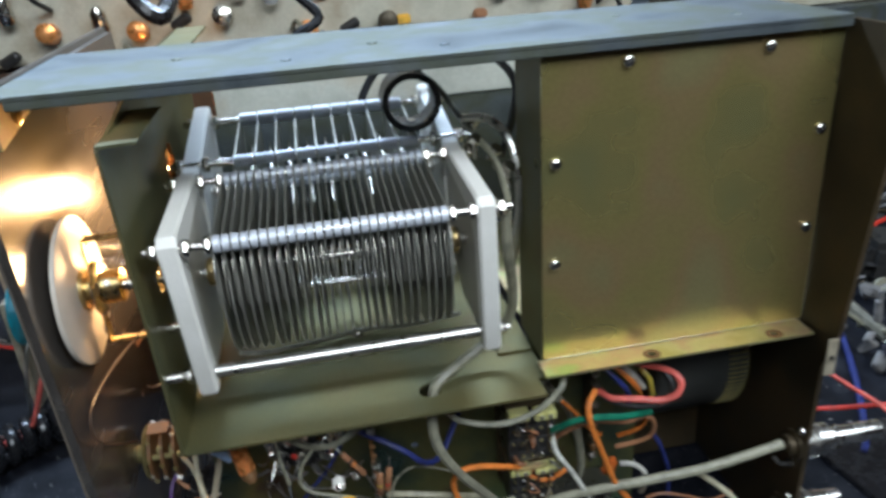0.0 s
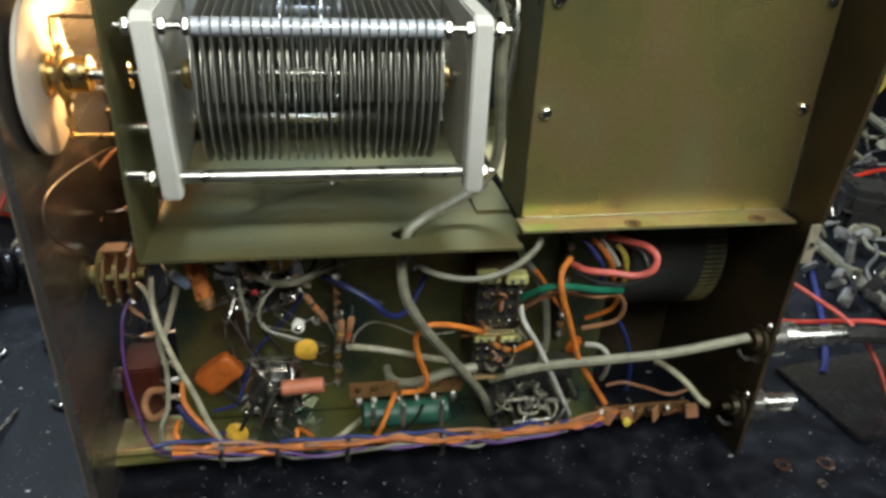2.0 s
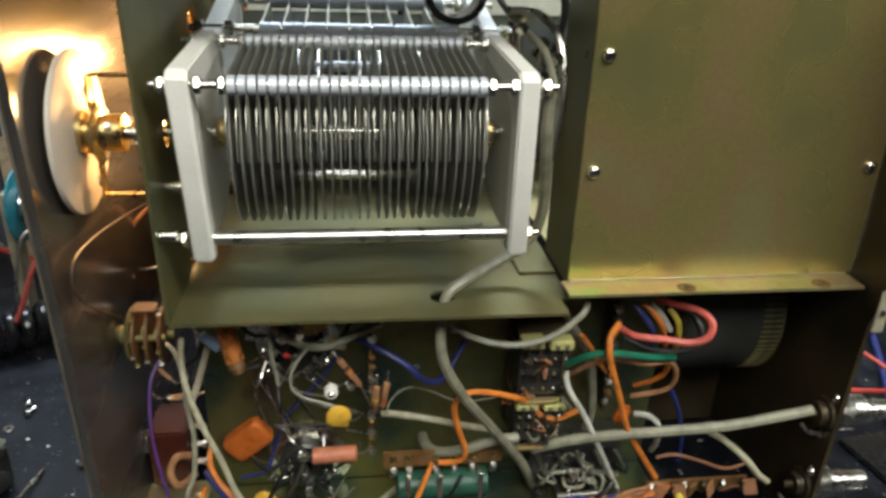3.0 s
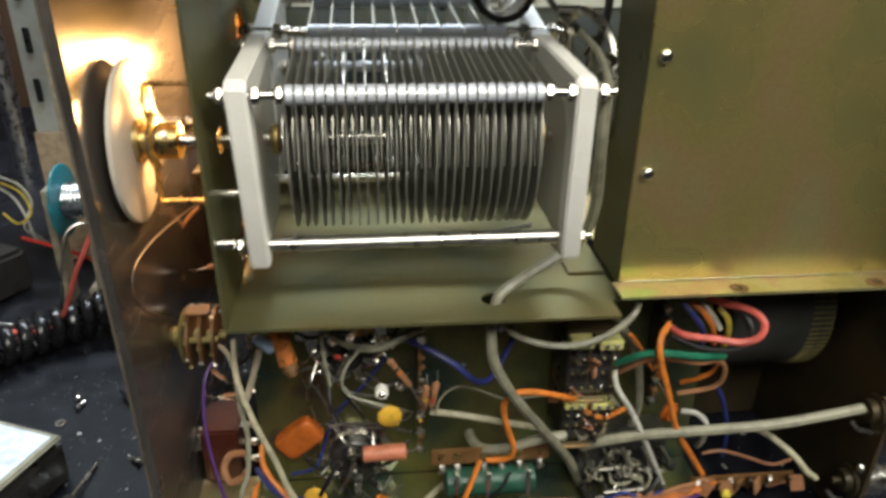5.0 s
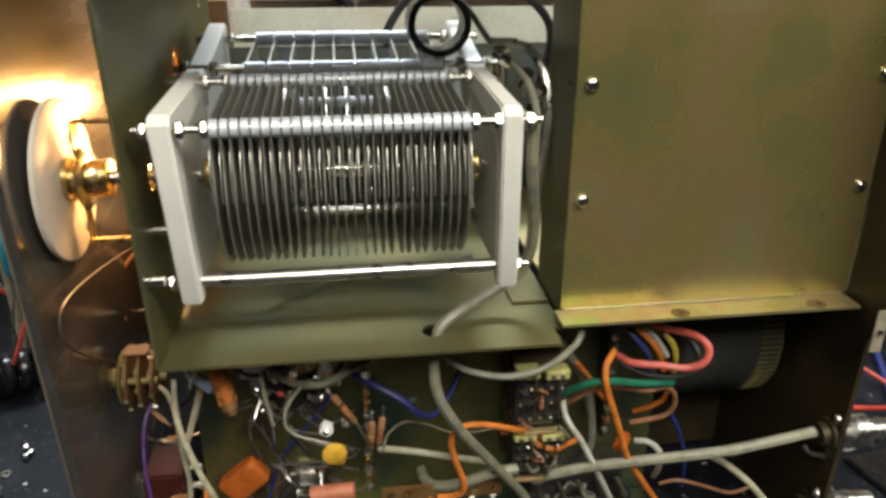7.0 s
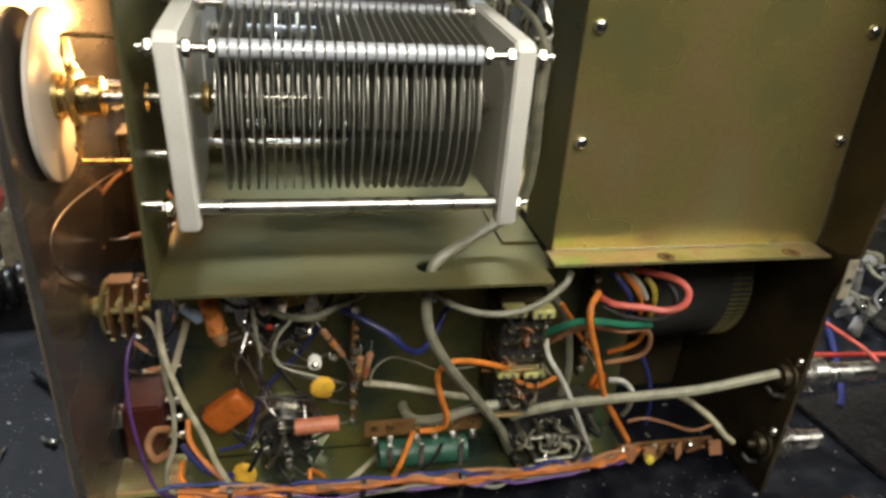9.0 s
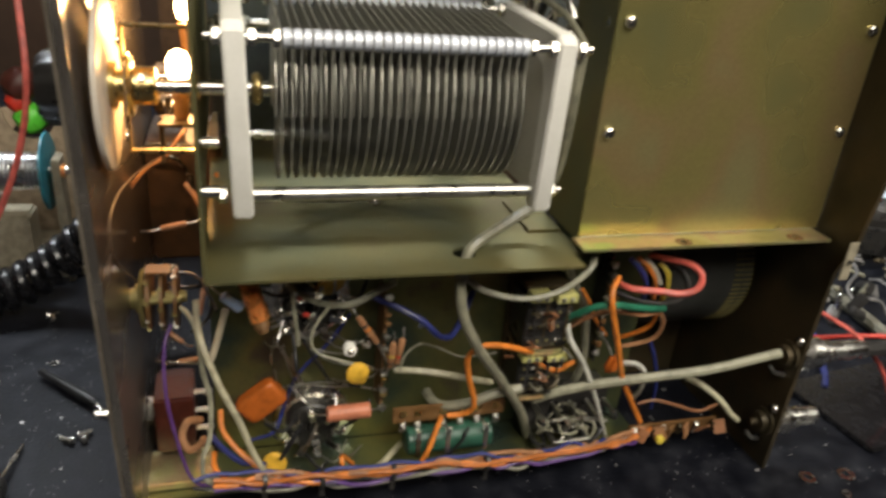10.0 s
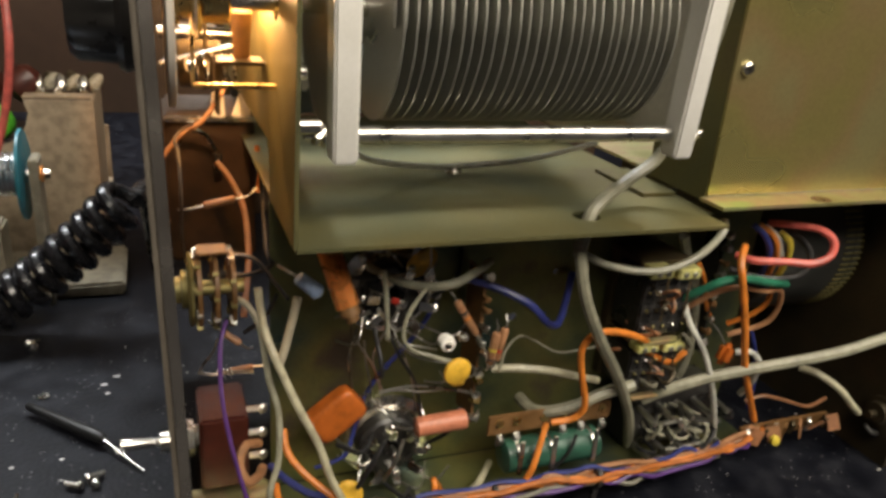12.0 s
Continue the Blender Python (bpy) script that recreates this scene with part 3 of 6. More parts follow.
part("rim", box(-0.1185, -0.0755, 0.4475, 0.4515, 0.1605, 0.1630, 0.0005), "nickel", gang, "bright folded rim")
part("ivory_post", rod((-0.0925, 0.456, 0.1622), (-0.0925, 0.456, 0.1740), 0.0038, 0.0030, bevel=0.0006), "ceramic", gang)
part("white_fin", merge(sheet([(-0.0860, 0.1622), (-0.0765, 0.1622), (-0.0765, 0.1800), (-0.0790, 0.1800)], [], "y", 0.4560, 0.0016)), "ceramic", gang)
part("clip", sweep([(-0.112, 0.449, 0.150), (-0.108, 0.440, 0.158), (-0.100, 0.441, 0.156), (-0.095, 0.446, 0.146)], 0.0011), "nickel", gang)
part("post", rod((-0.094, 0.446, 0.136), (-0.094, 0.446, 0.145), 0.0022), "nickel", gang)
part("drum", rod((-0.112, 0.470, 0.190), (-0.090, 0.470, 0.190), 0.016, seg=24, bevel=0.002), "dark", gang)
part("spring", sweep([(-0.106 + 0.0011 * k / 2, 0.436 + 0.006 * math.cos(k * 0.8), 0.190 + 0.006 * math.sin(k * 0.8)) for k in range(44)], 0.0007, 6, 2), "nickel", gang)
part("spring_pin", rod((-0.119, 0.436, 0.190), (-0.0815, 0.436, 0.2005), 0.0016), "nickel", gang)
part("shaft", rod((-0.1195, 0.430, 0.205), (-0.0835, 0.430, 0.205), 0.0030), "nickel", gang)


# ---------------------------------------------------------------- wiring
def wire(name, label, pts, r, mat):
    return tagged(part(name, sweep(pts, r, 8 if r > 0.0009 else 6), mat), label, name, "wires of the radio")


wire("cable", "thick grey cable hanging down from the shelf", [(0.0390, 0.313, 0.1390), (0.0370, 0.306, 0.1340), (0.0390, 0.302, 0.1200), (0.0500, 0.303, 0.0990), (0.0680, 0.308, 0.0730), (0.0860, 0.318, 0.0440), (0.0980, 0.328, 0.0160)], 0.00270, "grey")
wire("cable", "thick grey coaxial cable running to the rear socket", [(0.0330, 0.335, 0.0520), (0.0350, 0.326, 0.0510), (0.0410, 0.320, 0.0520), (0.0530, 0.316, 0.0560), (0.0660, 0.314, 0.0620), (0.0820, 0.314, 0.0640)], 0.00290, "grey")
wire("cable", "thick grey coaxial cable ending at the rear socket", [(0.0920, 0.318, 0.0520), (0.1020, 0.312, 0.0600), (0.1190, 0.308, 0.0660), (0.1410, 0.303, 0.0710), (0.1650, 0.300, 0.0740), (0.1920, 0.298, 0.0770), (0.2190, 0.297, 0.0820), (0.2360, 0.298, 0.0840)], 0.00280, "lightgrey")
wire("cable", "light grey cable sagging below the shelf", [(-0.0450, 0.335, 0.1260), (-0.0370, 0.325, 0.1240), (-0.0270, 0.318, 0.1230), (-0.0150, 0.314, 0.1250), (-0.0020, 0.318, 0.1290), (0.0100, 0.335, 0.1240)], 0.00180, "lightgrey")
wire("cable", "light grey cable looping below the shelf", [(0.0440, 0.318, 0.1330), (0.0520, 0.310, 0.1300), (0.0660, 0.305, 0.1280), (0.0800, 0.303, 0.1290), (0.0940, 0.303, 0.1340), (0.1050, 0.304, 0.1430), (0.1090, 0.308, 0.1480)], 0.00170, "lightgrey")
wire("cable", "grey sleeved cable behind the relay", [(0.1030, 0.325, 0.1350), (0.1110, 0.328, 0.1210), (0.1200, 0.330, 0.1070), (0.1260, 0.332, 0.0860), (0.1290, 0.334, 0.0640), (0.1270, 0.336, 0.0460), (0.1260, 0.338, 0.0250)], 0.00250, "grey")
wire("wire", "blue insulated wire bent across the plate", [(-0.0020, 0.330, 0.1190), (0.0090, 0.322, 0.1170), (0.0220, 0.316, 0.1110), (0.0320, 0.316, 0.1010), (0.0410, 0.322, 0.0980), (0.0510, 0.334, 0.1050), (0.0570, 0.342, 0.1120)], 0.00170, "blue")
wire("wire", "orange insulated wire arching over the plate", [(0.0400, 0.314, 0.0500), (0.0500, 0.311, 0.0530), (0.0530, 0.309, 0.0610), (0.0480, 0.308, 0.0780), (0.0460, 0.308, 0.0910), (0.0520, 0.308, 0.0980), (0.0640, 0.309, 0.0970), (0.0820, 0.313, 0.0890), (0.1020, 0.322, 0.0740)], 0.00160, "orange")
wire("wire", "orange insulated wire curving to the relay", [(0.0860, 0.318, 0.0810), (0.0950, 0.316, 0.0760), (0.1030, 0.316, 0.0730), (0.1160, 0.322, 0.0730)], 0.00150, "orange")
wire("wire", "thick orange wire running down to the loom", [(0.1280, 0.312, 0.1330), (0.1220, 0.306, 0.1280), (0.1220, 0.302, 0.1180), (0.1290, 0.302, 0.0980), (0.1380, 0.304, 0.0730), (0.1510, 0.308, 0.0510), (0.1630, 0.312, 0.0320)], 0.00170, "orange")
wire("wire", "white wire dropping to the lower relay", [(0.1050, 0.318, 0.1040), (0.1060, 0.312, 0.0950), (0.1140, 0.308, 0.0820), (0.1240, 0.308, 0.0620), (0.1350, 0.312, 0.0390), (0.1440, 0.318, 0.0210)], 0.00150, "white")
wire("wire", "green insulated wire under the ledge", [(0.1020, 0.322, 0.1010), (0.1070, 0.314, 0.1100), (0.1160, 0.308, 0.1180), (0.1280, 0.306, 0.1190), (0.1440, 0.308, 0.1150), (0.1620, 0.314, 0.1100)], 0.00190, "green")
wire("wire", "brown wire beside the green one", [(0.1090, 0.322, 0.0970), (0.1180, 0.316, 0.1070), (0.1290, 0.312, 0.1120), (0.1460, 0.311, 0.1090), (0.1610, 0.316, 0.1060), (0.1680, 0.320, 0.0950), (0.1660, 0.324, 0.0830), (0.1490, 0.330, 0.0750)], 0.00140, "tan")
wire("wire", "thick pink-red wire in a wide loop", [(0.1340, 0.322, 0.1240), (0.1390, 0.314, 0.1240), (0.1520, 0.308, 0.1250), (0.1630, 0.304, 0.1250), (0.1710, 0.302, 0.1290), (0.1730, 0.304, 0.1360), (0.1680, 0.310, 0.1400), (0.1580, 0.318, 0.1400), (0.1540, 0.326, 0.1380)], 0.00190, "pink")
wire("wire", "dark grey wire in a loop", [(0.1400, 0.330, 0.1130), (0.1510, 0.322, 0.1110), (0.1640, 0.316, 0.1120), (0.1720, 0.314, 0.1160), (0.1750, 0.316, 0.1240), (0.1710, 0.322, 0.1310), (0.1610, 0.330, 0.1340)], 0.00170, "darkbox")
wire("wire", "blue wire under the ledge", [(0.1360, 0.318, 0.1410), (0.1410, 0.314, 0.1360), (0.1480, 0.316, 0.1260), (0.1540, 0.324, 0.1090)], 0.00150, "blue")
wire("wire", "orange wire under the ledge", [(0.1420, 0.320, 0.1400), (0.1480, 0.316, 0.1350), (0.1550, 0.318, 0.1250), (0.1620, 0.326, 0.1100)], 0.00150, "orange")
wire("wire", "white wire under the ledge", [(0.1480, 0.322, 0.1380), (0.1530, 0.318, 0.1330), (0.1600, 0.320, 0.1230)], 0.00160, "white")
wire("wire", "yellow wire under the ledge", [(0.1580, 0.322, 0.1350), (0.1620, 0.318, 0.1300), (0.1650, 0.320, 0.1200), (0.1690, 0.328, 0.1040)], 0.00160, "yellow")
wire("wire", "brown-orange wire curving back", [(0.1630, 0.322, 0.1050), (0.1650, 0.326, 0.0930), (0.1600, 0.330, 0.0850), (0.1530, 0.336, 0.0780)], 0.00140, "orange")
wire("wire", "white wire with a bent end", [(0.1490, 0.322, 0.0690), (0.1560, 0.318, 0.0700), (0.1630, 0.318, 0.0620), (0.1650, 0.322, 0.0480), (0.1660, 0.328, 0.0380)], 0.00160, "white")
wire("wire", "off-white wire to the lower rear socket", [(0.1950, 0.320, 0.0550), (0.2000, 0.312, 0.0550), (0.2090, 0.304, 0.0490), (0.2160, 0.300, 0.0410), (0.2230, 0.300, 0.0350)], 0.00190, "cream")
wire("wire", "thin brown wire near the rear", [(0.1690, 0.326, 0.0340), (0.1790, 0.324, 0.0370), (0.1940, 0.322, 0.0330), (0.2100, 0.320, 0.0280), (0.2250, 0.322, 0.0300)], 0.00100, "brown")
wire("wire", "dark blue wire down the back", [(0.1800, 0.345, 0.0680), (0.1870, 0.345, 0.0540), (0.1930, 0.345, 0.0340), (0.1940, 0.345, 0.0130)], 0.00130, "blue")
wire("wire", "purple wire from the rotary switch", [(-0.1010, 0.335, 0.1070), (-0.1040, 0.328, 0.1010), (-0.1050, 0.322, 0.0880), (-0.1040, 0.316, 0.0740), (-0.1010, 0.311, 0.0570), (-0.0970, 0.307, 0.0400), (-0.0930, 0.305, 0.0320), (-0.0850, 0.305, 0.0270)], 0.00085, "purple")
wire("wire", "cream wire running down into the loom", [(-0.0890, 0.335, 0.1200), (-0.0880, 0.326, 0.1070), (-0.0840, 0.318, 0.0950), (-0.0770, 0.312, 0.0780), (-0.0700, 0.308, 0.0630), (-0.0650, 0.306, 0.0470), (-0.0580, 0.305, 0.0310)], 0.00160, "cream")
wire("wire", "grey wire running down into the loom", [(-0.0990, 0.338, 0.1160), (-0.0930, 0.334, 0.1130), (-0.0890, 0.328, 0.1050), (-0.0870, 0.322, 0.0870), (-0.0840, 0.316, 0.0740), (-0.0850, 0.311, 0.0550), (-0.0890, 0.307, 0.0430), (-0.0870, 0.305, 0.0310), (-0.0720, 0.305, 0.0260)], 0.00130, "lightgrey")
wire("wire", "white sleeved wire with a tinned joint", [(-0.0750, 0.326, 0.1190), (-0.0780, 0.323, 0.1090), (-0.0810, 0.320, 0.1000), (-0.0840, 0.318, 0.0930)], 0.00170, "bone")
wire("wire", "orange wire inside the loom's bend", [(-0.0800, 0.330, 0.0560), (-0.0790, 0.322, 0.0490), (-0.0720, 0.314, 0.0420), (-0.0610, 0.307, 0.0340), (-0.0530, 0.305, 0.0300)], 0.00150, "orange")
wire("wire", "dark blue wire inside the loom's bend", [(-0.0850, 0.334, 0.0360), (-0.0790, 0.326, 0.0330), (-0.0700, 0.318, 0.0300), (-0.0580, 0.314, 0.0300)], 0.00160, "blue")
wire("wire", "orange wire beside the loom", [(-0.0840, 0.324, 0.0330), (-0.0840, 0.314, 0.0330), (-0.0790, 0.307, 0.0300), (-0.0700, 0.305, 0.0270)], 0.00140, "orange")
wire("wire", "brown wire looped at the toggle switch", [(-0.0900, 0.330, 0.0510), (-0.0960, 0.324, 0.0550), (-0.0990, 0.320, 0.0490), (-0.0960, 0.318, 0.0420), (-0.0910, 0.322, 0.0410), (-0.0890, 0.328, 0.0400)], 0.00200, "tan")
wire("wire", "blue wire crossing behind the disc capacitors", [(-0.0120, 0.338, 0.1050), (-0.0220, 0.338, 0.0890), (-0.0360, 0.338, 0.0730), (-0.0430, 0.338, 0.0610), (-0.0480, 0.335, 0.0470), (-0.0530, 0.332, 0.0360), (-0.0660, 0.332, 0.0320)], 0.00100, "blue")
wire("wire", "off-white wire across the plate", [(0.0100, 0.322, 0.0780), (0.0220, 0.318, 0.0790), (0.0360, 0.316, 0.0770), (0.0510, 0.318, 0.0710), (0.0670, 0.322, 0.0640)], 0.00180, "cream")
wire("wire", "thin grey wire across the plate", [(0.0120, 0.318, 0.0790), (0.0150, 0.320, 0.0880), (0.0240, 0.325, 0.0910), (0.0370, 0.332, 0.0830), (0.0530, 0.336, 0.0730), (0.0740, 0.336, 0.0740)], 0.00060, "grey")
wire("wire", "orange wire tied to the tag board", [(0.0360, 0.312, 0.0520), (0.0320, 0.308, 0.0440), (0.0270, 0.304, 0.0340), (0.0220, 0.304, 0.0240)], 0.00150, "orange")
wire("wire", "off-white wire into the loom", [(0.0190, 0.330, 0.0200), (0.0110, 0.320, 0.0220), (0.0010, 0.310, 0.0230), (-0.0160, 0.305, 0.0230)], 0.00170, "cream")
wire("wire", "orange tie loop on the loom", [(-0.0190, 0.306, 0.0210), (-0.0190, 0.306, 0.0320), (-0.0180, 0.310, 0.0330), (-0.0110, 0.318, 0.0200)], 0.00130, "orange")
wire("wire", "thin black wire below the tag board", [(0.0520, 0.310, 0.0440), (0.0480, 0.308, 0.0360), (0.0410, 0.310, 0.0250)], 0.00090, "black")
wire("wire", "brown wire near the relay", [(0.0760, 0.330, 0.0750), (0.0810, 0.325, 0.0770), (0.0890, 0.325, 0.0690)], 0.00100, "brown")
wire("wire", "dark red twisted wire at the relay", [(0.0800, 0.325, 0.0920), (0.0890, 0.320, 0.1010), (0.0960, 0.320, 0.1080), (0.1080, 0.322, 0.1120)], 0.00100, "brown")
wire("wire", "orange wire beside the grey cable", [(0.1130, 0.322, 0.1210), (0.1210, 0.325, 0.1100), (0.1300, 0.330, 0.0950), (0.1420, 0.336, 0.0810)], 0.00120, "orange")
wire("wire", "bare tinned wire between solder lugs", [(-0.0430, 0.322, 0.0720), (-0.0350, 0.318, 0.0760), (-0.0240, 0.316, 0.0750), (-0.0110, 0.316, 0.0740), (0.0020, 0.320, 0.0670)], 0.00045, "tin")
wire("wire", "bare tinned wire between solder lugs", [(-0.0350, 0.325, 0.0970), (-0.0290, 0.318, 0.0920), (-0.0180, 0.313, 0.0900), (-0.0080, 0.313, 0.0890), (0.0010, 0.318, 0.0810)], 0.00045, "tin")
wire("wire", "bare tinned wire between solder lugs", [(-0.0320, 0.330, 0.1070), (-0.0350, 0.326, 0.1010), (-0.0330, 0.322, 0.0930), (-0.0270, 0.325, 0.0790), (-0.0210, 0.330, 0.0560)], 0.00040, "tin")
wire("wire", "bare tinned wire between solder lugs", [(-0.0520, 0.322, 0.1050), (-0.0540, 0.326, 0.0890), (-0.0510, 0.330, 0.0730), (-0.0500, 0.335, 0.0570)], 0.00040, "tin")
wire("wire", "bare tinned wire between solder lugs", [(-0.0480, 0.325, 0.0970), (-0.0460, 0.328, 0.0850), (-0.0430, 0.330, 0.0730), (-0.0400, 0.336, 0.0550)], 0.00040, "tin")
wire("wire", "bare tinned wire between solder lugs", [(-0.0330, 0.326, 0.1110), (-0.0400, 0.326, 0.0980), (-0.0430, 0.328, 0.0860), (-0.0370, 0.330, 0.0680)], 0.00045, "tin")
wire("wire", "bare tinned wire from the rotary switch", [(-0.1040, 0.345, 0.0940), (-0.1060, 0.348, 0.0860), (-0.1110, 0.350, 0.0770), (-0.1030, 0.345, 0.0770), (-0.0910, 0.340, 0.0800)], 0.00040, "tin")
wire("wire", "thin grey wire hanging beside the dial wheel", [(-0.1050, 0.412, 0.1680), (-0.1120, 0.375, 0.1740), (-0.1165, 0.336, 0.1790), (-0.1165, 0.305, 0.1830), (-0.1165, 0.291, 0.1810), (-0.1165, 0.289, 0.1710), (-0.1165, 0.303, 0.1560), (-0.1150, 0.334, 0.1330)], 0.00055, "brownbox")
LOOM = [(-0.0940, 0.304, 0.0320), (-0.0640, 0.304, 0.0290), (-0.0330, 0.304, 0.0260), (-0.0010, 0.304, 0.0240), (0.0370, 0.304, 0.0240), (0.0710, 0.304, 0.0220), (0.1050, 0.306, 0.0200), (0.1400, 0.310, 0.0180), (0.1600, 0.314, 0.0190), (0.1760, 0.318, 0.0190)]

random.seed(4)
BEND = smooth_path(LOOM, 3)
for mat, off, r, word in (("orange", (-0.0018, 0.0012), 0.0014, "orange"), ("purple", (-0.0030, -0.0012), 0.0011, "purple"), ("dullgrey", (-0.0022, -0.0028), 0.0012, "dull grey"), ("brown", (-0.001, 0.0022), 0.0012, "brown"),
                          ("tan", (0.0005, 0.0034), 0.0012, "tan"), ("rustorange", (-0.0032, 0.0026), 0.0013, "rust-orange"), ("dullgrey", (0.0026, -0.0012), 0.0013, "dull grey"), ("blue", (0.0, 0.0044), 0.0011, "dark blue"),
                          ("black", (-0.0008, -0.0030), 0.0011, "black"), ("rustorange", (0.0012, -0.0004), 0.0014, "rust-orange")):
    pts = [(p.x, p.y + off[0] + random.uniform(-0.0018, 0.0014), max(0.0172, p.z + off[1] + random.uniform(-0.0020, 0.0020))) for p in BEND]
    first, last = (3 if mat in ("brown", "tan") else random.choice((0, 1, 2))), (22 if mat in ("blue", "dullgrey", "black") else 28)
    wire("wire", word + " wire laced into the loom along the chassis edge", pts[first:last], r, mat)
for k in (1.15, 2.1, 3.25, 4.75):
    i, f = int(k), k - int(k)
    p = Vector(LOOM[i]).lerp(Vector(LOOM[i + 1]), f)
    tie = part("cable_tie", merge(lathe([(-0.0013, 0.0050), (-0.0010, 0.0054), (0.0010, 0.0054), (0.0013, 0.0050)], p, (1, 0, -0.1), 16), box(-0.0014, 0.0014, -0.0016, 0.0010, -0.0120, -0.0045, 0.0003, pose(*p))), "bakelite")
    tagged(tie, "black tie holding the wire loom together", "cable tie", "ties on the loom")
wire("cable", "grey cable passing down behind the ceramic plate and through the shelf", [(0.0775, 0.298, 0.252), (0.0785, 0.301, 0.232), (0.0835, 0.313, 0.205), (0.0850, 0.322, 0.185), (0.0800, 0.326, 0.171), (0.0670, 0.323, 0.164), (0.0510, 0.315, 0.159), (0.0405, 0.3095, 0.154), (0.0385, 0.3085, 0.145), (0.0380, 0.310, 0.135)], 0.0027, "grey")
wire("cable", "black cable arching behind the capacitor", [(0.029, 0.46, 0.262), (0.030, 0.46, 0.274), (0.048, 0.46, 0.295), (0.079, 0.46, 0.302), (0.107, 0.46, 0.294), (0.127, 0.46, 0.274), (0.126, 0.46, 0.250), (0.120, 0.47, 0.22)], 0.0026, "black")
wire("cable", "dark sleeved lead running along the ceramic plate", [(0.056, 0.400, 0.297), (0.066, 0.392, 0.288), (0.074, 0.378, 0.275), (0.079, 0.352, 0.268), (0.081, 0.328, 0.264), (0.080, 0.308, 0.258), (0.0785, 0.296, 0.254)], 0.0016, "grey")
wire("wire", "thin white lead curving under the capacitor", [(-0.055, 0.335, 0.176), (-0.044, 0.345, 0.168), (-0.022, 0.360, 0.161), (-0.003, 0.370, 0.157), (0.006, 0.374, 0.156)], 0.0012, "white")
wire("wire", "thin white lead curving under the capacitor", [(0.006, 0.374, 0.156), (0.020, 0.370, 0.158), (0.038, 0.360, 0.163), (0.062, 0.345, 0.174)], 0.0012, "white")
tagged(part("solder_tag", lathe([(0, 0.0042), (0.001, 0.004), (0.003, 0.0024), (0.0034, 0.0003)], (0.006, 0.375, 0.1531), (0, 0, 1), 14), "nickel"), "nickel solder tag on the shelf", "solder tag")
band = bmesh.new()
seg = 48
for j in range(seg):
    a = 2 * math.pi * j / seg
    for r, y in ((0.0160, 0.390), (0.0160, 0.410), (0.0126, 0.410), (0.0126, 0.390)):
        band.verts.new((0.0510 + r * math.cos(a), y, 0.2815 + r * math.sin(a)))
band.verts.ensure_lookup_table()
for j in range(seg):
    for k in range(4):
        band.faces.new([band.verts[i] for i in (j * 4 + k, j * 4 + (k + 1) % 4, ((j + 1) % seg) * 4 + (k + 1) % 4, ((j + 1) % seg) * 4 + k)])
ring = tagged(part("strap_ring", band, "bakelite"), "black strap ring bolted above the rear rods", "ring")
part("bolt", rod((0.0510, 0.399, 0.2585), (0.0510, 0.399, 0.2700), 0.0022), "nickel", ring)
for i, (x, y, z) in enumerate(((0.080, 0.372, 0.272), (0.076, 0.352, 0.268), (0.086, 0.350, 0.262), (0.088, 0.332, 0.258))):
    clamp = tagged(part("lug_clamp", merge(hexnut((x, y, z), (0.3, -0.6, 0.7), 0.0034, 0.003), rod((x, y, z - 0.001), (x + 0.001, y + 0.002, z - 0.010), 0.0014), box(-0.004, 0.004, -0.0006, 0.0006, -0.006, 0.002, 0.0003, pose(x, y + 0.003, z, 10 * i, 20, 30 * i))), "nickel"), "bright nickel lug and nut beside the ceramic plate", "lug")
wire("wire", "bright braided strap behind the ceramic plate", [(0.074, 0.372, 0.275), (0.088, 0.365, 0.274), (0.096, 0.352, 0.262), (0.097, 0.345, 0.235), (0.094, 0.35, 0.20)], 0.0022, "tin")


# ---------------------------------------------------------------- components
def resistor(label, p0, p1, r, mat, lead=0.008, bands=()):
    """A round-ended body with wire leads; a thing with a body, bands and two leads."""
    p0, p1 = Vector(p0), Vector(p1)
    d, n = (p1 - p0).normalized(), (p1 - p0).length
    ob = empty("resistor", label, "resistor", "resistors of the radio")
    part("body", lathe([(0, r * 0.3), (0.0003, r * 0.8), (0.0009, r), (n - 0.0009, r), (n - 0.0003, r * 0.8), (n, r * 0.3)], p0, d, 18), mat, ob)
    for i, b in enumerate(bands):
        part("band", lathe([(0, r * 1.01), (n * 0.07, r * 1.01)], p0 + d * n * (0.14 + 0.15 * i), d, 18), b, ob)
    part("lead", sweep([p0 + d * 0.0005, p0 - d * lead * 0.5, p0 - d * lead + Vector((0, lead * 0.5, -lead * 0.1))], 0.00045, 6), "tin", ob)
    part("lead", sweep([p1 - d * 0.0005, p1 + d * lead * 0.5, p1 + d * lead + Vector((0, lead * 0.5, lead * 0.1))], 0.00045, 6), "tin", ob)
    return ob


resistor("large brick-red resistor with wire leads", (-0.0265, 0.316, 0.0575), (-0.0030, 0.315, 0.0588), 0.0043, "brick", 0.007)
resistor("small brown carbon resistor on the tag strip", (-0.0115, 0.318, 0.1150), (-0.0010, 0.318, 0.0985), 0.0017, "tan", 0.008, ("brown", "black", "orange"))
resistor("small brown carbon resistor on the tag strip", (0.0060, 0.317, 0.0840), (0.0070, 0.315, 0.1000), 0.0019, "tan", 0.005, ("black", "brown", "yellow"))
resistor("small brown carbon resistor on the tag strip", (0.0100, 0.319, 0.0840), (0.0125, 0.318, 0.1000), 0.0018, "tan", 0.005, ("brown", "red"))
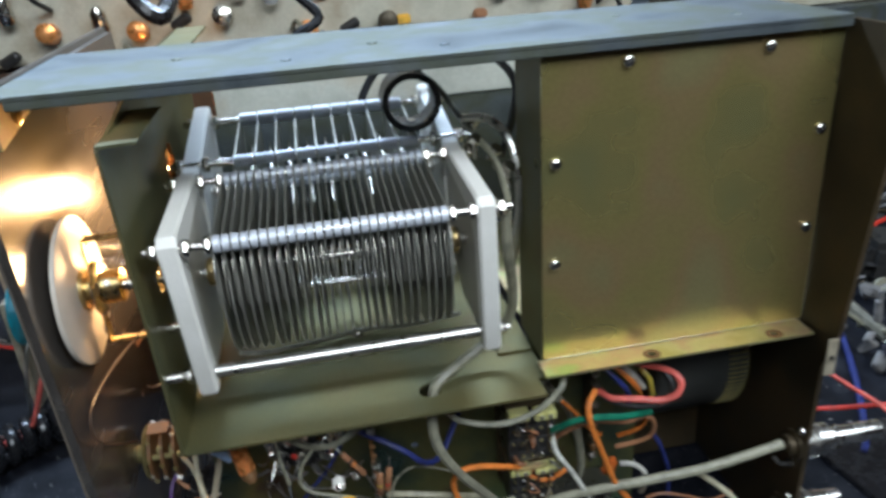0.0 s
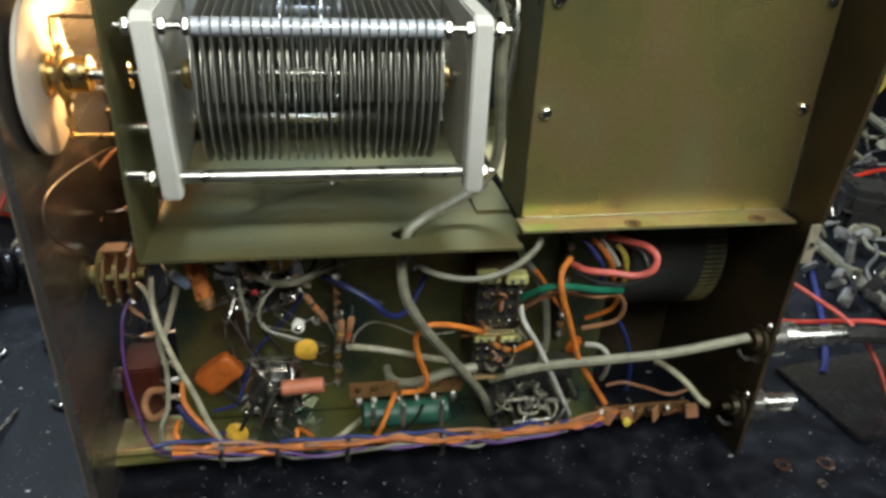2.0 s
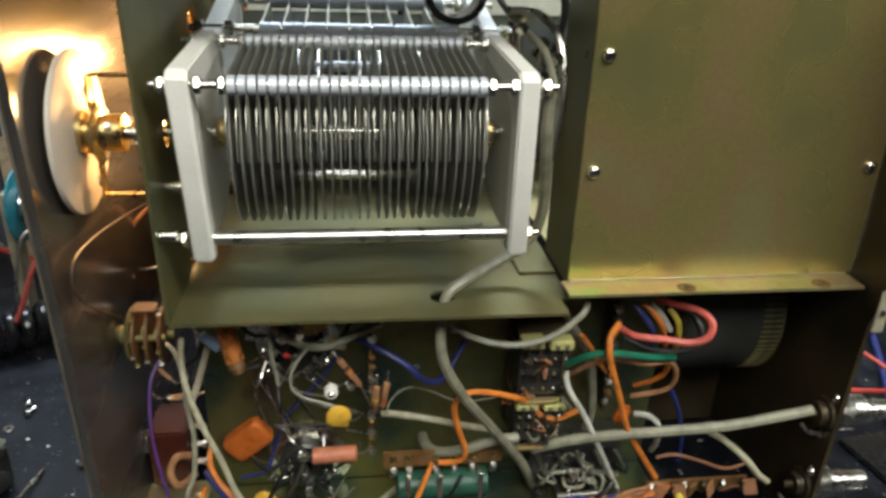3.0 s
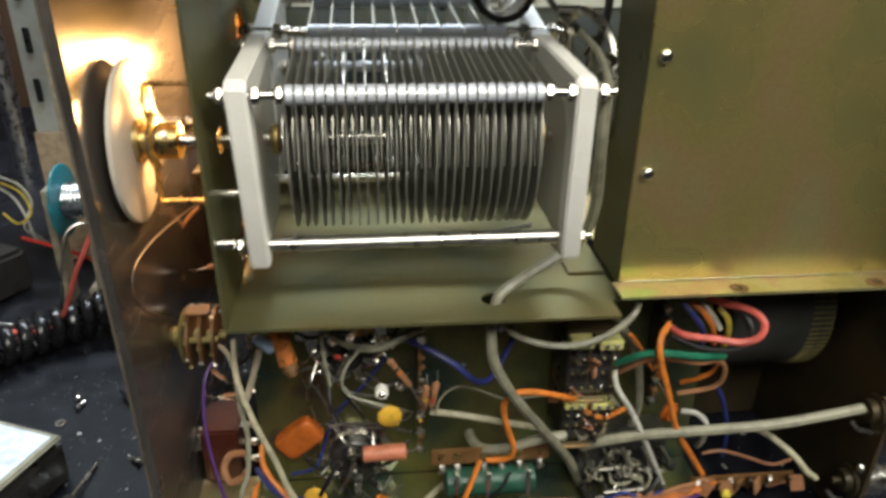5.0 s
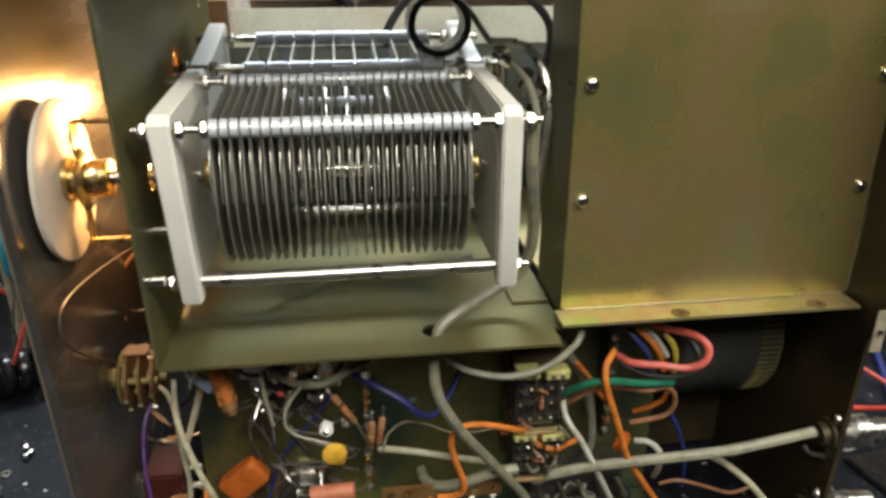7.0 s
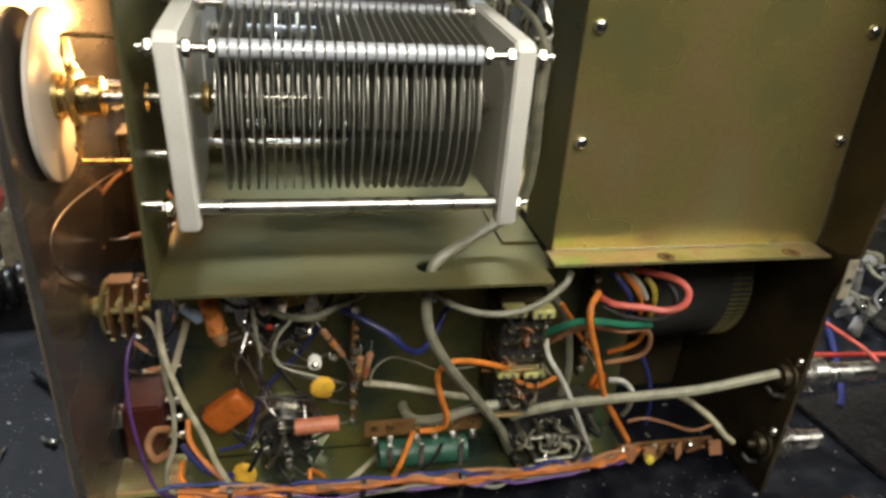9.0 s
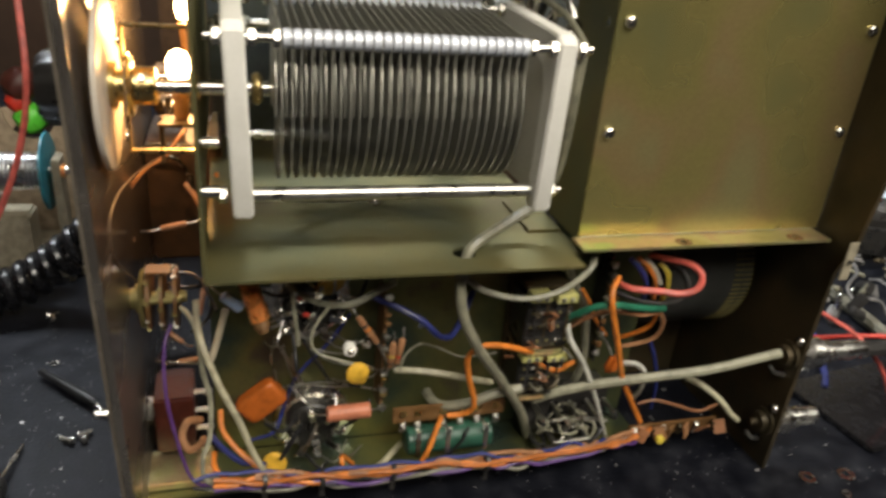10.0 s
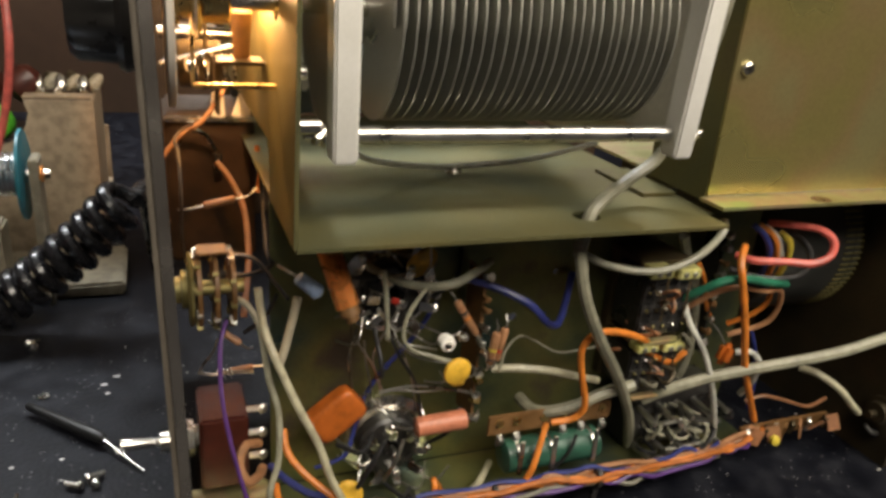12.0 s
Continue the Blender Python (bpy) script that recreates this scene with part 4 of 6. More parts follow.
resistor("small brown resistor below the rotary switch", (-0.1030, 0.338, 0.1010), (-0.0960, 0.334, 0.0965), 0.0013, "tan", 0.006)
resistor("small brown resistor behind the rotary switch", (-0.1060, 0.372, 0.1420), (-0.0930, 0.374, 0.1440), 0.0016, "tan", 0.010)
resistor("small pale resistor near the toggle switch", (-0.1000, 0.345, 0.0780), (-0.0900, 0.346, 0.0785), 0.0014, "tan", 0.012)


def disc_cap(label, p, r, mat, turn=0, tilt=0):
    m = pose(*p) @ pose(0, 0, 0, tilt, 0, turn)
    b = lathe([(-0.0016, r * 0.35), (-0.0014, r * 0.8), (-0.0006, r), (0.0006, r), (0.0014, r * 0.8), (0.0016, r * 0.35)], (0, 0, 0), (0, 1, 0), 24)
    bmesh.ops.transform(b, matrix=m, verts=b.verts)
    ob = empty("disc_capacitor", label, "capacitor", "disc capacitors")
    part("body", b, mat, ob)
    for s in (-1, 1):
        part("lead", sweep([m @ Vector((s * r * 0.7, 0, -r * 0.5)), m @ Vector((s * r * 1.3, 0.001, -r * 0.7)), m @ Vector((s * r * 2.0, 0.006, -r * 0.9))], 0.0004, 6), "tin", ob)


disc_cap("round yellow disc capacitor facing the viewer", (-0.0120, 0.3095, 0.0868), 0.0061, "ydisc", 6)
disc_cap("yellow disc capacitor seen almost edge-on", (-0.0100, 0.3130, 0.0795), 0.0030, "ydisc", 10, 60)
disc_cap("round ochre disc capacitor under the shelf", (-0.0235, 0.330, 0.1280), 0.0075, "ydisc", 20, 20)
disc_cap("ochre disc capacitor near the loom", (-0.0530, 0.322, 0.0230), 0.0065, "ydisc", -10, -10)
feed = empty("feedthrough_bead", "white ceramic feedthrough bead with a metal pin", "feedthrough")
part("bead", lathe([(0, 0.0033), (0.004, 0.0035), (0.0052, 0.0030), (0.0053, 0.0018)], (-0.0155, 0.318, 0.0975), (0, -1, 0.1), 24), "ceramic", feed)
part("pin", lathe([(0, 0.0018), (0.0022, 0.0018), (0.0032, 0.0008)], (-0.0155, 0.314, 0.0978), (0, -1, 0.1), 14), "nickel", feed)
tagged(part("solder_joint", lathe([(0, 0.0030), (0.002, 0.0026), (0.004, 0.001)], (-0.0060, 0.322, 0.0965), (0.2, -1, 0), 14), "nickel"), "bright solder joint on the plate", "solder joint")
def pillow(a, b, c, turn, power=0.45):
    """A soft rounded block with half-sizes a, b, c."""
    bm = bmesh.new()
    bmesh.ops.create_uvsphere(bm, u_segments=32, v_segments=18, radius=1.0)
    for v in bm.verts:
        v.co = [k * math.copysign(abs(q) ** power, q) for k, q in zip((a, b, c), v.co)]
    bmesh.ops.transform(bm, matrix=turn, verts=bm.verts)
    return bm


dip = pillow(0.0120, 0.0046, 0.0080, pose(-0.0592, 0.325, 0.0638) @ pose(0, 0, 0, 0, -38, 0), 0.36)
ocap = tagged(part("film_capacitor", dip, "ocap"), "glossy orange dipped film capacitor lying aslant", "capacitor")
part("lead", sweep([(-0.0490, 0.326, 0.0700), (-0.0440, 0.328, 0.0690), (-0.0420, 0.333, 0.060)], 0.0005, 6), "tin", ocap)
part("lead", sweep([(-0.0610, 0.326, 0.0560), (-0.0560, 0.329, 0.0460), (-0.0500, 0.333, 0.040)], 0.0005, 6), "tin", ocap)
blue = tagged(part("tubular_capacitor", lathe([(0, 0.0008), (0.001, 0.0026), (0.011, 0.0030), (0.0125, 0.0010)], (-0.0765, 0.321, 0.1300), (0.75, -0.05, -0.65), 16), "paleblue"), "small pale blue tubular capacitor", "capacitor")
part("lead", sweep([(-0.0765, 0.321, 0.130), (-0.0790, 0.322, 0.1315), (-0.082, 0.330, 0.131)], 0.0006, 6), "tin", blue)
coil = empty("coil", "copper wire coil wound on a slim former", "coil")
c0, c1 = Vector((-0.0655, 0.318, 0.1420)), Vector((-0.0585, 0.3085, 0.1185))
ax = (c1 - c0).normalized()
part("former", lathe([(0, 0.0038), ((c1 - c0).length + 0.0005, 0.0038), ((c1 - c0).length + 0.0008, 0.0026), ((c1 - c0).length + 0.003, 0.0024)], c0, ax, 16), "phenolic", coil)
sa = ax.cross(Vector((0, 1, 0))).normalized()
sb = ax.cross(sa)
part("winding", sweep([c0 + ax * (0.00088 * k / 8) + 0.0043 * (math.cos(k * math.pi / 4) * sa + math.sin(k * math.pi / 4) * sb) for k in range(8 * 27)], 0.00046, 6, 1), "copper", coil)
part("lead", sweep([c1, c1 + Vector((0.004, 0.002, -0.002)), c1 + Vector((0.009, 0.006, -0.003))], 0.0008, 6), "tin", coil)


def tube_socket(label, x, z, turn):
    ob = empty("tube_socket", label, "tube socket", "tube sockets")
    y = 0.3448
    part("saddle", merge(lathe([(0, 0.0215), (0.0012, 0.0215), (0.0018, 0.0165), (0.005, 0.0160)], (x, y, z), (0, -1, 0), 32), box(-0.026, 0.026, -0.0012, 0, -0.0045, 0.0045, 0.0004, pose(x, y, z, 0, turn, 0))), "nickel", ob)
    part("base", lathe([(0, 0.0150), (0.0080, 0.0148), (0.0092, 0.0135), (0.0092, 0.004), (0.006, 0.0035)], (x, y - 0.002, z), (0, -1, 0), 28), "bakelite", ob)
    part("centre_post", rod((x, y - 0.004, z), (x, y - 0.020, z), 0.0026, bevel=0.0004), "nickel", ob)
    for k in range(8):
        a = radians(turn + 22 + k * 45)
        c, s = math.cos(a), math.sin(a)
        m = pose(x + 0.0115 * c, y - 0.010, z + 0.0115 * s) @ pose(0, 0, 0, 0, 0, 0) @ Matrix.Rotation(-a, 4, "Y")
        part("lug", merge(box(-0.0003, 0.0004, -0.008, 0.003, -0.0019, 0.0019, 0.0002, m), box(0.0002, 0.0066, -0.0086, -0.0080, -0.0019, 0.0019, 0.0002, m @ pose(0, 0, 0, 0, 0, -20)), lathe([(0, 0.0008), (0.0008, 0.0018), (0.0016, 0.0008)], m @ Vector((0.0045, -0.0080, 0)), (0, -1, 0), 8)), "nickel", ob)


tube_socket("black tube socket with wired lugs under the shelf", -0.0330, 0.1120, 10)
tube_socket("black tube socket with a ring of solder lugs", -0.0310, 0.0355, 30)


def tag_strip(label, p, length, count, horizontal, mat="phenolic"):
    """A phenolic strip with metal tags along it."""
    ob = empty("tag_strip", label, "tag strip", "tag strips")
    m = pose(*p) @ (pose(0, 0, 0, 0, 90, 0) if not horizontal else Matrix())
    part("strip", box(-length / 2, length / 2, -0.0045, 0.0130 if p[1] < 0.331 else 0.0090, -0.0007, 0.0007, 0.0002, m), mat, ob)
    for k in range(count):
        u = length * ((k + random.uniform(0.3, 0.7)) / count - 0.5)
        w, t = random.uniform(0.8, 1.7), m @ pose(u, random.uniform(-0.001, 0.002), 0) @ pose(0, 0, 0, 0, random.uniform(-25, 25), random.uniform(-30, 30))
        blob = lathe([(0, 0.0008), (0.0010, 0.0014 * w), (0.0018, 0.0013 * w), (0.0024, 0.0004)], t @ Vector((0, -0.0060, 0.0006)), m.to_3x3() @ Vector((random.uniform(-0.5, 0.5), -0.8, 0.6)), 10)
        part("tag", merge(box(-0.0012, 0.0012, -0.0085, -0.0030, -0.0009 * w, 0.0009 * w, 0.0003, t), blob), random.choice(("tin", "tin", "brass", "phenolic")), ob)


random.seed(8)
tag_strip("brown upright tag strip full of solder", (0.0045, 0.330, 0.0850), 0.074, 11, False)
tag_strip("dark upright tag strip under the ledge", (0.1340, 0.335, 0.1010), 0.070, 9, False, "bakelite")

board = empty("tag_board", "brown phenolic board with eyelets above a green tube", "tag board")
part("board", box(0.0105, 0.0755, 0.3190, 0.3206, 0.0440, 0.0540, 0.0003, pose(0, 0, 0.0)), "phenolic", board)
for k, x in enumerate((0.016, 0.0245, 0.039, 0.049, 0.059, 0.0705)):
    part("eyelet", lathe([(0, 0.0022), (0.0006, 0.0021), (0.0008, 0.0011)], (x, 0.3190, 0.0500), (0, -1, 0), 14), "brass", board)
    part("tag", merge(box(x - 0.0018, x + 0.0018, 0.3172, 0.3182, 0.0385, 0.0450, 0.0004), lathe([(0, 0.001), (0.001, 0.0024), (0.002, 0.001)], (x, 0.3176, 0.0420), (0, -1, 0), 10)), "tin", board)
green = empty("power_resistor", "glossy dark green tubular resistor on metal clips", "resistor")
part("body", lathe([(0, 0.0062), (0.001, 0.0078), (0.049, 0.0078), (0.050, 0.0062)], (0.0175, 0.3165, 0.0335), (1, 0, 0), 28), "gres", green)
for x in (0.023, 0.040, 0.062):
    part("clip", merge(lathe([(0, 0.0081), (0.0016, 0.0081)], (x, 0.3165, 0.0335), (1, 0, 0), 28), box(x - 0.0008, x + 0.0016, 0.3082, 0.3095, 0.028, 0.046, 0.0003)), "tin", green)


def relay(label, x, z, w, hgt):
    """An open-frame relay: black body, rows of bright pins, springs and two yellow contact bars on top."""
    ob = empty("relay", label, "relay", "relays")
    part("yoke", merge(box(x, x + w, 0.338, 0.3446, z, z + hgt, 0.0008), box(x, x + w, 0.320, 0.338, z + hgt - 0.0022, z + hgt, 0.0005)), "dark", ob)
    part("body", box(x + 0.0008, x + w - 0.0008, 0.3170, 0.3378, z + hgt * 0.08, z + hgt * 0.84, 0.0008), "bakelite", ob)
    for row in range(3):
        zr = z + hgt * (0.22 + 0.22 * row)
        part("insulator", box(x + 0.001, x + w - 0.001, 0.3158, 0.3169, zr - hgt * 0.055, zr + hgt * 0.055, 0.0003), "darkbox", ob)
        for k in range(5):
            u = x + w * (0.12 + 0.19 * k)
            part("pin", lathe([(0, 0.0008), (0.0010, 0.0008), (0.0015, 0.0003)], (u, 0.3157, zr), (0.1 * math.sin(5 * k + row), -1, 0.1), 8), "ventbrass" if (k + row) % 3 else "tin", ob)
    for k in range(4):
        u = x + w * (0.16 + 0.22 * k)
        part("spring", box(u - 0.0006, u + 0.0006, 0.3130, 0.3136, z + hgt * 0.30, z + hgt * 0.90, 0.0002), ("darkbox", "dark")[k % 2], ob)
    for u0, u1, dz in ((0.02, 0.44, 0.0), (0.54, 0.98, -0.03)):
        bar = part("contact_bar", box(x + w * u0, x + w * u1, 0.3120, 0.3200, z + hgt * (0.86 + dz), z + hgt * (0.99 + dz), 0.0006), "palegold", ob, "yellow zinc contact bar")
        for f in (0.3, 0.7):
            part("rivet", lathe([(0, 0.0014), (0.0006, 0.0013), (0.0010, 0.0005)], (x + w * (u0 + f * (u1 - u0)), 0.3119, z + hgt * (0.925 + dz)), (0, -1, 0), 10), "tin", bar)
    part("lower_bar", box(x + 0.002, x + w - 0.006, 0.3120, 0.3160, z + hgt * 0.01, z + hgt * 0.07, 0.0004), "gold", ob)


relay("open relay with yellow metal contact bars", 0.0790, 0.0850, 0.0280, 0.0400)
relay("open relay with yellow metal contact bars under the ledge", 0.0790, 0.0560, 0.0280, 0.0300)
low = empty("terminal_block", "low black terminal block with nickel bars and posts", "terminal block")
part("block", box(0.094, 0.146, 0.326, 0.3446, 0.0165, 0.0500, 0.001), "bakelite", low)
for k in range(5):
    u = 0.0975 + 0.0112 * k
    part("post", merge(rod((u, 0.326, 0.020 + 0.001 * k % 0.003), (u + 0.0012, 0.3105, 0.0205), 0.0017), rod((u, 0.325, 0.042), (u + 0.001, 0.3115, 0.0405), 0.0015)), "tin", low)
random.seed(5)
for z, x0, x1, y in ((0.0245, 0.106, 0.134, 0.3115), (0.0320, 0.112, 0.127, 0.3145), (0.0400, 0.101, 0.119, 0.3125), (0.0190, 0.098, 0.114, 0.3130), (0.0185, 0.121, 0.138, 0.3120), (0.0350, 0.126, 0.142, 0.3150)):
    cx, hx = (x0 + x1) / 2, (x1 - x0) / 2
    part("bar", box(-hx, hx, -0.0014, 0.0014, -0.0008, 0.0008, 0.0004, pose(cx, y, z) @ pose(0, 0, 0, 0, random.uniform(-9, 9), random.uniform(-8, 8))), "tin", low)
for k in range(14):
    x, z = random.uniform(0.096, 0.144), random.uniform(0.018, 0.046)
    part("lead", sweep([(x, 0.324, z), (x + random.uniform(-0.004, 0.004), 0.309 + random.uniform(0, 0.004), z + random.uniform(-0.003, 0.006)), (x + random.uniform(-0.010, 0.010), 0.314, z + random.uniform(-0.008, 0.008)), (x + random.uniform(-0.012, 0.012), 0.325, z + random.uniform(-0.008, 0.008))], random.choice((0.0006, 0.0009, 0.0013)), 6), random.choice(("tin", "grey", "lightgrey", "black", "brown")), low)
for k in range(10):
    x, z = random.uniform(0.080, 0.106), random.uniform(0.060, 0.120)
    part("lead", sweep([(x, 0.316, z), (x + random.uniform(-0.003, 0.003), 0.3075 + random.uniform(0, 0.003), z + random.uniform(-0.004, 0.004)), (x + random.uniform(-0.006, 0.006), 0.311, z + random.uniform(-0.008, 0.008)), (x + random.uniform(-0.008, 0.008), 0.3185, z + random.uniform(-0.010, 0.010))], random.choice((0.0005, 0.0008, 0.0011)), 6), random.choice(("tin", "black", "dullgrey", "brown", "dark")), low)
bead_red = tagged(part("glass_bead", lathe([(0, 0.0006), (0.0006, 0.0014), (0.0030, 0.0014), (0.0036, 0.0006)], (-0.0385, 0.322, 0.1160), (0.9, 0, -0.3), 14), "red"), "tiny glossy red bead part at a tube socket", "bead")
part("lead", sweep([(-0.0385, 0.322, 0.1160), (-0.0420, 0.324, 0.1180), (-0.0450, 0.331, 0.1170)], 0.0004, 6), "tin", bead_red)
part("lead", sweep([(-0.0352, 0.322, 0.1149), (-0.0320, 0.324, 0.1140), (-0.0290, 0.331, 0.1150)], 0.0004, 6), "tin", bead_red)
ered = tagged(part("dipped_capacitor", box(-0.0045, 0.0045, -0.003, 0.003, -0.006, 0.006, 0.0024, pose(0.1420, 0.322, 0.0690) @ pose(0, 0, 0, 0, 24, 10)), "ocap"), "small orange dipped capacitor on the tag strip", "capacitor")
part("lead", sweep([(0.1405, 0.322, 0.075), (0.1390, 0.326, 0.080), (0.137, 0.331, 0.083)], 0.0005, 6), "tin", ered)
strip = empty("terminal_strip", "brown phenolic terminal strip at the chassis edge", "terminal strip")
part("strip", box(0.160, 0.222, 0.316, 0.3176, 0.0160, 0.0250, 0.0003, pose(0, 0, 0)), "phenolic", strip)
for k in range(6):
    x = 0.163 + 0.0108 * k + random.uniform(-0.002, 0.002)
    part("tag", merge(box(x - 0.0016, x + 0.0016, 0.3135, 0.3146, 0.0165, 0.0255, 0.0004), lathe([(0, 0.001), (0.0010, 0.0017), (0.0020, 0.0006)], (x, 0.3138, 0.0225), (0.2, -1, 0.3), 10)), "dark" if k % 2 else "tin", strip)
    part("wing", box(-0.0038, 0.0038, -0.0006, 0.0006, -0.0045, 0.0045, 0.0003, pose(x + 0.003, 0.311, 0.0215) @ pose(0, 0, 0, random.uniform(-30, 40), random.uniform(-20, 70), random.uniform(-30, 40))), random.choice(("phenolic", "tan", "brown")), strip)
tagged(part("solder_bead", lathe([(0, 0.001), (0.001, 0.0028), (0.003, 0.0028), (0.004, 0.001)], (0.178, 0.3105, 0.0185), (0, -1, 0.2), 14), "yellow"), "tiny yellow bead component on the strip", "bead")

# loose component leads round the two tube sockets
random.seed(17)
for cx, cz in ((-0.0330, 0.1120), (-0.0310, 0.0355)):
    for k in range(9):
        a = radians(40 * k + random.uniform(-12, 12))
        r0, r1 = 0.015, random.uniform(0.024, 0.038)
        y1 = random.uniform(0.322, 0.340)
        p0 = (cx + r0 * math.cos(a), 0.329, cz + r0 * math.sin(a))
        p2 = (cx + r1 * math.cos(a + 0.5), y1, min(0.148, max(0.020, cz + r1 * math.sin(a + 0.5))))
        p1 = ((p0[0] + p2[0]) / 2, min(p0[1], y1) - random.uniform(0.003, 0.010), (p0[2] + p2[2]) / 2 + random.uniform(-0.004, 0.004))
        wire("wire", ("bare tinned" if k % 3 else "black sleeved") + " component lead at a tube socket", [p0, p1, p2], 0.0005 if k % 3 else 0.0010, "tin" if k % 3 else "black")
wire("wire", "black wire looping from the rotary switch", [(-0.1110, 0.345, 0.1300), (-0.0990, 0.348, 0.1290), (-0.0890, 0.345, 0.1280), (-0.0820, 0.335, 0.1210), (-0.0790, 0.325, 0.1190)], 0.0009, "black")
wire("wire", "black wire looping behind the rotary switch", [(-0.1040, 0.352, 0.1210), (-0.0930, 0.350, 0.1190), (-0.0820, 0.345, 0.1250), (-0.0840, 0.348, 0.1310), (-0.0790, 0.400, 0.1490)], 0.0009, "black")
wire("wire", "black wire curling below the rotary switch", [(-0.0930, 0.350, 0.0930), (-0.0850, 0.345, 0.1020), (-0.0810, 0.340, 0.1140)], 0.0009, "black")
wire("wire", "rust-orange sleeved wire deep behind the panel", [(-0.0960, 0.430, 0.1450), (-0.0900, 0.425, 0.1370), (-0.0850, 0.415, 0.1250), (-0.0850, 0.400, 0.1110), (-0.0870, 0.390, 0.0980), (-0.0900, 0.380, 0.0850)], 0.0016, "brown")
wire("wire", "orange wire deep behind the panel", [(-0.0780, 0.420, 0.1550), (-0.0770, 0.415, 0.1450), (-0.0790, 0.410, 0.1350)], 0.0013, "orange")

wire("wire", "bare tinned component lead in the chassis wiring", [(-0.043, 0.317, 0.077), (-0.028, 0.315, 0.079), (-0.012, 0.315, 0.075), (0.003, 0.317, 0.069)], 0.0006, "tin")
wire("wire", "grey sleeved component lead in the chassis wiring", [(-0.026, 0.316, 0.123), (-0.033, 0.314, 0.114), (-0.035, 0.314, 0.104), (-0.031, 0.314, 0.097), (-0.02, 0.314, 0.092), (-0.003, 0.316, 0.084)], 0.0008, "lightgrey")
wire("wire", "bare tinned component lead in the chassis wiring", [(-0.033, 0.317, 0.098), (-0.026, 0.315, 0.097), (-0.019, 0.317, 0.094)], 0.0005, "tin")
wire("wire", "fine dark component lead in the chassis wiring", [(-0.053, 0.328, 0.104), (-0.053, 0.326, 0.082), (-0.051, 0.328, 0.056)], 0.0005, "dark")
wire("wire", "fine dark component lead in the chassis wiring", [(-0.051, 0.326, 0.097), (-0.043, 0.324, 0.083), (-0.038, 0.326, 0.065)], 0.0005, "tin")
wire("wire", "grey sleeved component lead in the chassis wiring", [(-0.044, 0.316, 0.132), (-0.043, 0.314, 0.12), (-0.041, 0.316, 0.102)], 0.001, "lightgrey")
wire("wire", "black sleeved component lead in the chassis wiring", [(-0.038, 0.325, 0.101), (-0.033, 0.323, 0.089), (-0.025, 0.323, 0.075), (-0.02, 0.325, 0.055)], 0.0007, "black")
wire("wire", "bare tinned component lead in the chassis wiring", [(-0.001, 0.318, 0.099), (0.003, 0.316, 0.091), (0.006, 0.318, 0.082)], 0.0005, "tin")
wire("wire", "bare tinned component lead in the chassis wiring", [(-0.105, 0.338, 0.083), (-0.098, 0.336, 0.083), (-0.091, 0.338, 0.081)], 0.0007, "tin")
wire("wire", "bare tinned component lead in the chassis wiring", [(-0.045, 0.318, 0.115), (-0.038, 0.316, 0.106), (-0.031, 0.318, 0.107)], 0.0008, "tin")
wire("wire", "black sleeved component lead in the chassis wiring", [(-0.039, 0.318, 0.051), (-0.044, 0.316, 0.043), (-0.05, 0.318, 0.029)], 0.0012, "black")
wire("wire", "bare tinned component lead in the chassis wiring", [(-0.031, 0.316, 0.052), (-0.035, 0.314, 0.043), (-0.039, 0.316, 0.032)], 0.0009, "tin")

wire("wire", "dull tan wire hanging deep behind the panel", [(-0.093, 0.412, 0.183), (-0.097, 0.405, 0.179), (-0.104, 0.4, 0.171), (-0.114, 0.395, 0.165), (-0.122, 0.39, 0.155), (-0.123, 0.385, 0.145), (-0.12, 0.375, 0.134)], 0.0011, "tan")

# rotary switch, toggle switch
rot = empty("rotary_switch", "rotary wafer switch of brown phenolic and nickel", "switch")
RY, RZ = 0.343, 0.1180
part("bushing", lathe([(0, 0.0052), (0.0030, 0.0052), (0.0032, 0.0075), (0.0055, 0.0075)], (FX, RY, RZ), (1, 0, 0), 20), "ventbrass", rot)
part("detent_plate", lathe([(0, 0.0140), (0.0010, 0.0150), (0.0020, 0.0140)], (FX + 0.0055, RY, RZ), (1, 0, 0), 28), "ventbrass", rot)
for k in range(3):
    x = FX + 0.0085 + 0.0062 * k
    w = part("wafer", lathe([(0, 0.0148), (0.0003, 0.0153), (0.0016, 0.0153), (0.0019, 0.0148)], (x, RY, RZ), (1, 0, 0), 28), "phenolic", rot)
    for j in range(10):
        a = radians(36 * j + 12 * k)
        part("contact", box(-0.0006, 0.0016, -0.0007, 0.0007, 0.0125, 0.0164, 0.0002, pose(x, RY, RZ) @ pose(0, 0, 0, math.degrees(a), 0, 0)), "ventbrass" if j % 3 else "tin", w)
for dy, dz in ((-0.0105, 0.004), (0.0105, -0.004)):
    part("spacer_rod", rod((FX + 0.006, RY + dy, RZ + dz), (FX + 0.0245, RY + dy, RZ + dz), 0.0018), "ventbrass", rot)
part("clip", box(FX + 0.009, FX + 0.0200, RY - 0.008, RY + 0.002, RZ + 0.0165, RZ + 0.0176, 0.0003), "phenolic", rot, "tan phenolic clip")
part("rotor", rod((FX + 0.005, RY, RZ), (FX + 0.0265, RY, RZ), 0.0030), "ventbrass", rot)
tog = empty("toggle_switch", "toggle switch with a dark red-brown body and nickel lever", "switch")
part("body", box(-0.1130, -0.0935, 0.3350, 0.3640, 0.0270, 0.0615, 0.0012), "darkred", tog, "dark red-brown body")
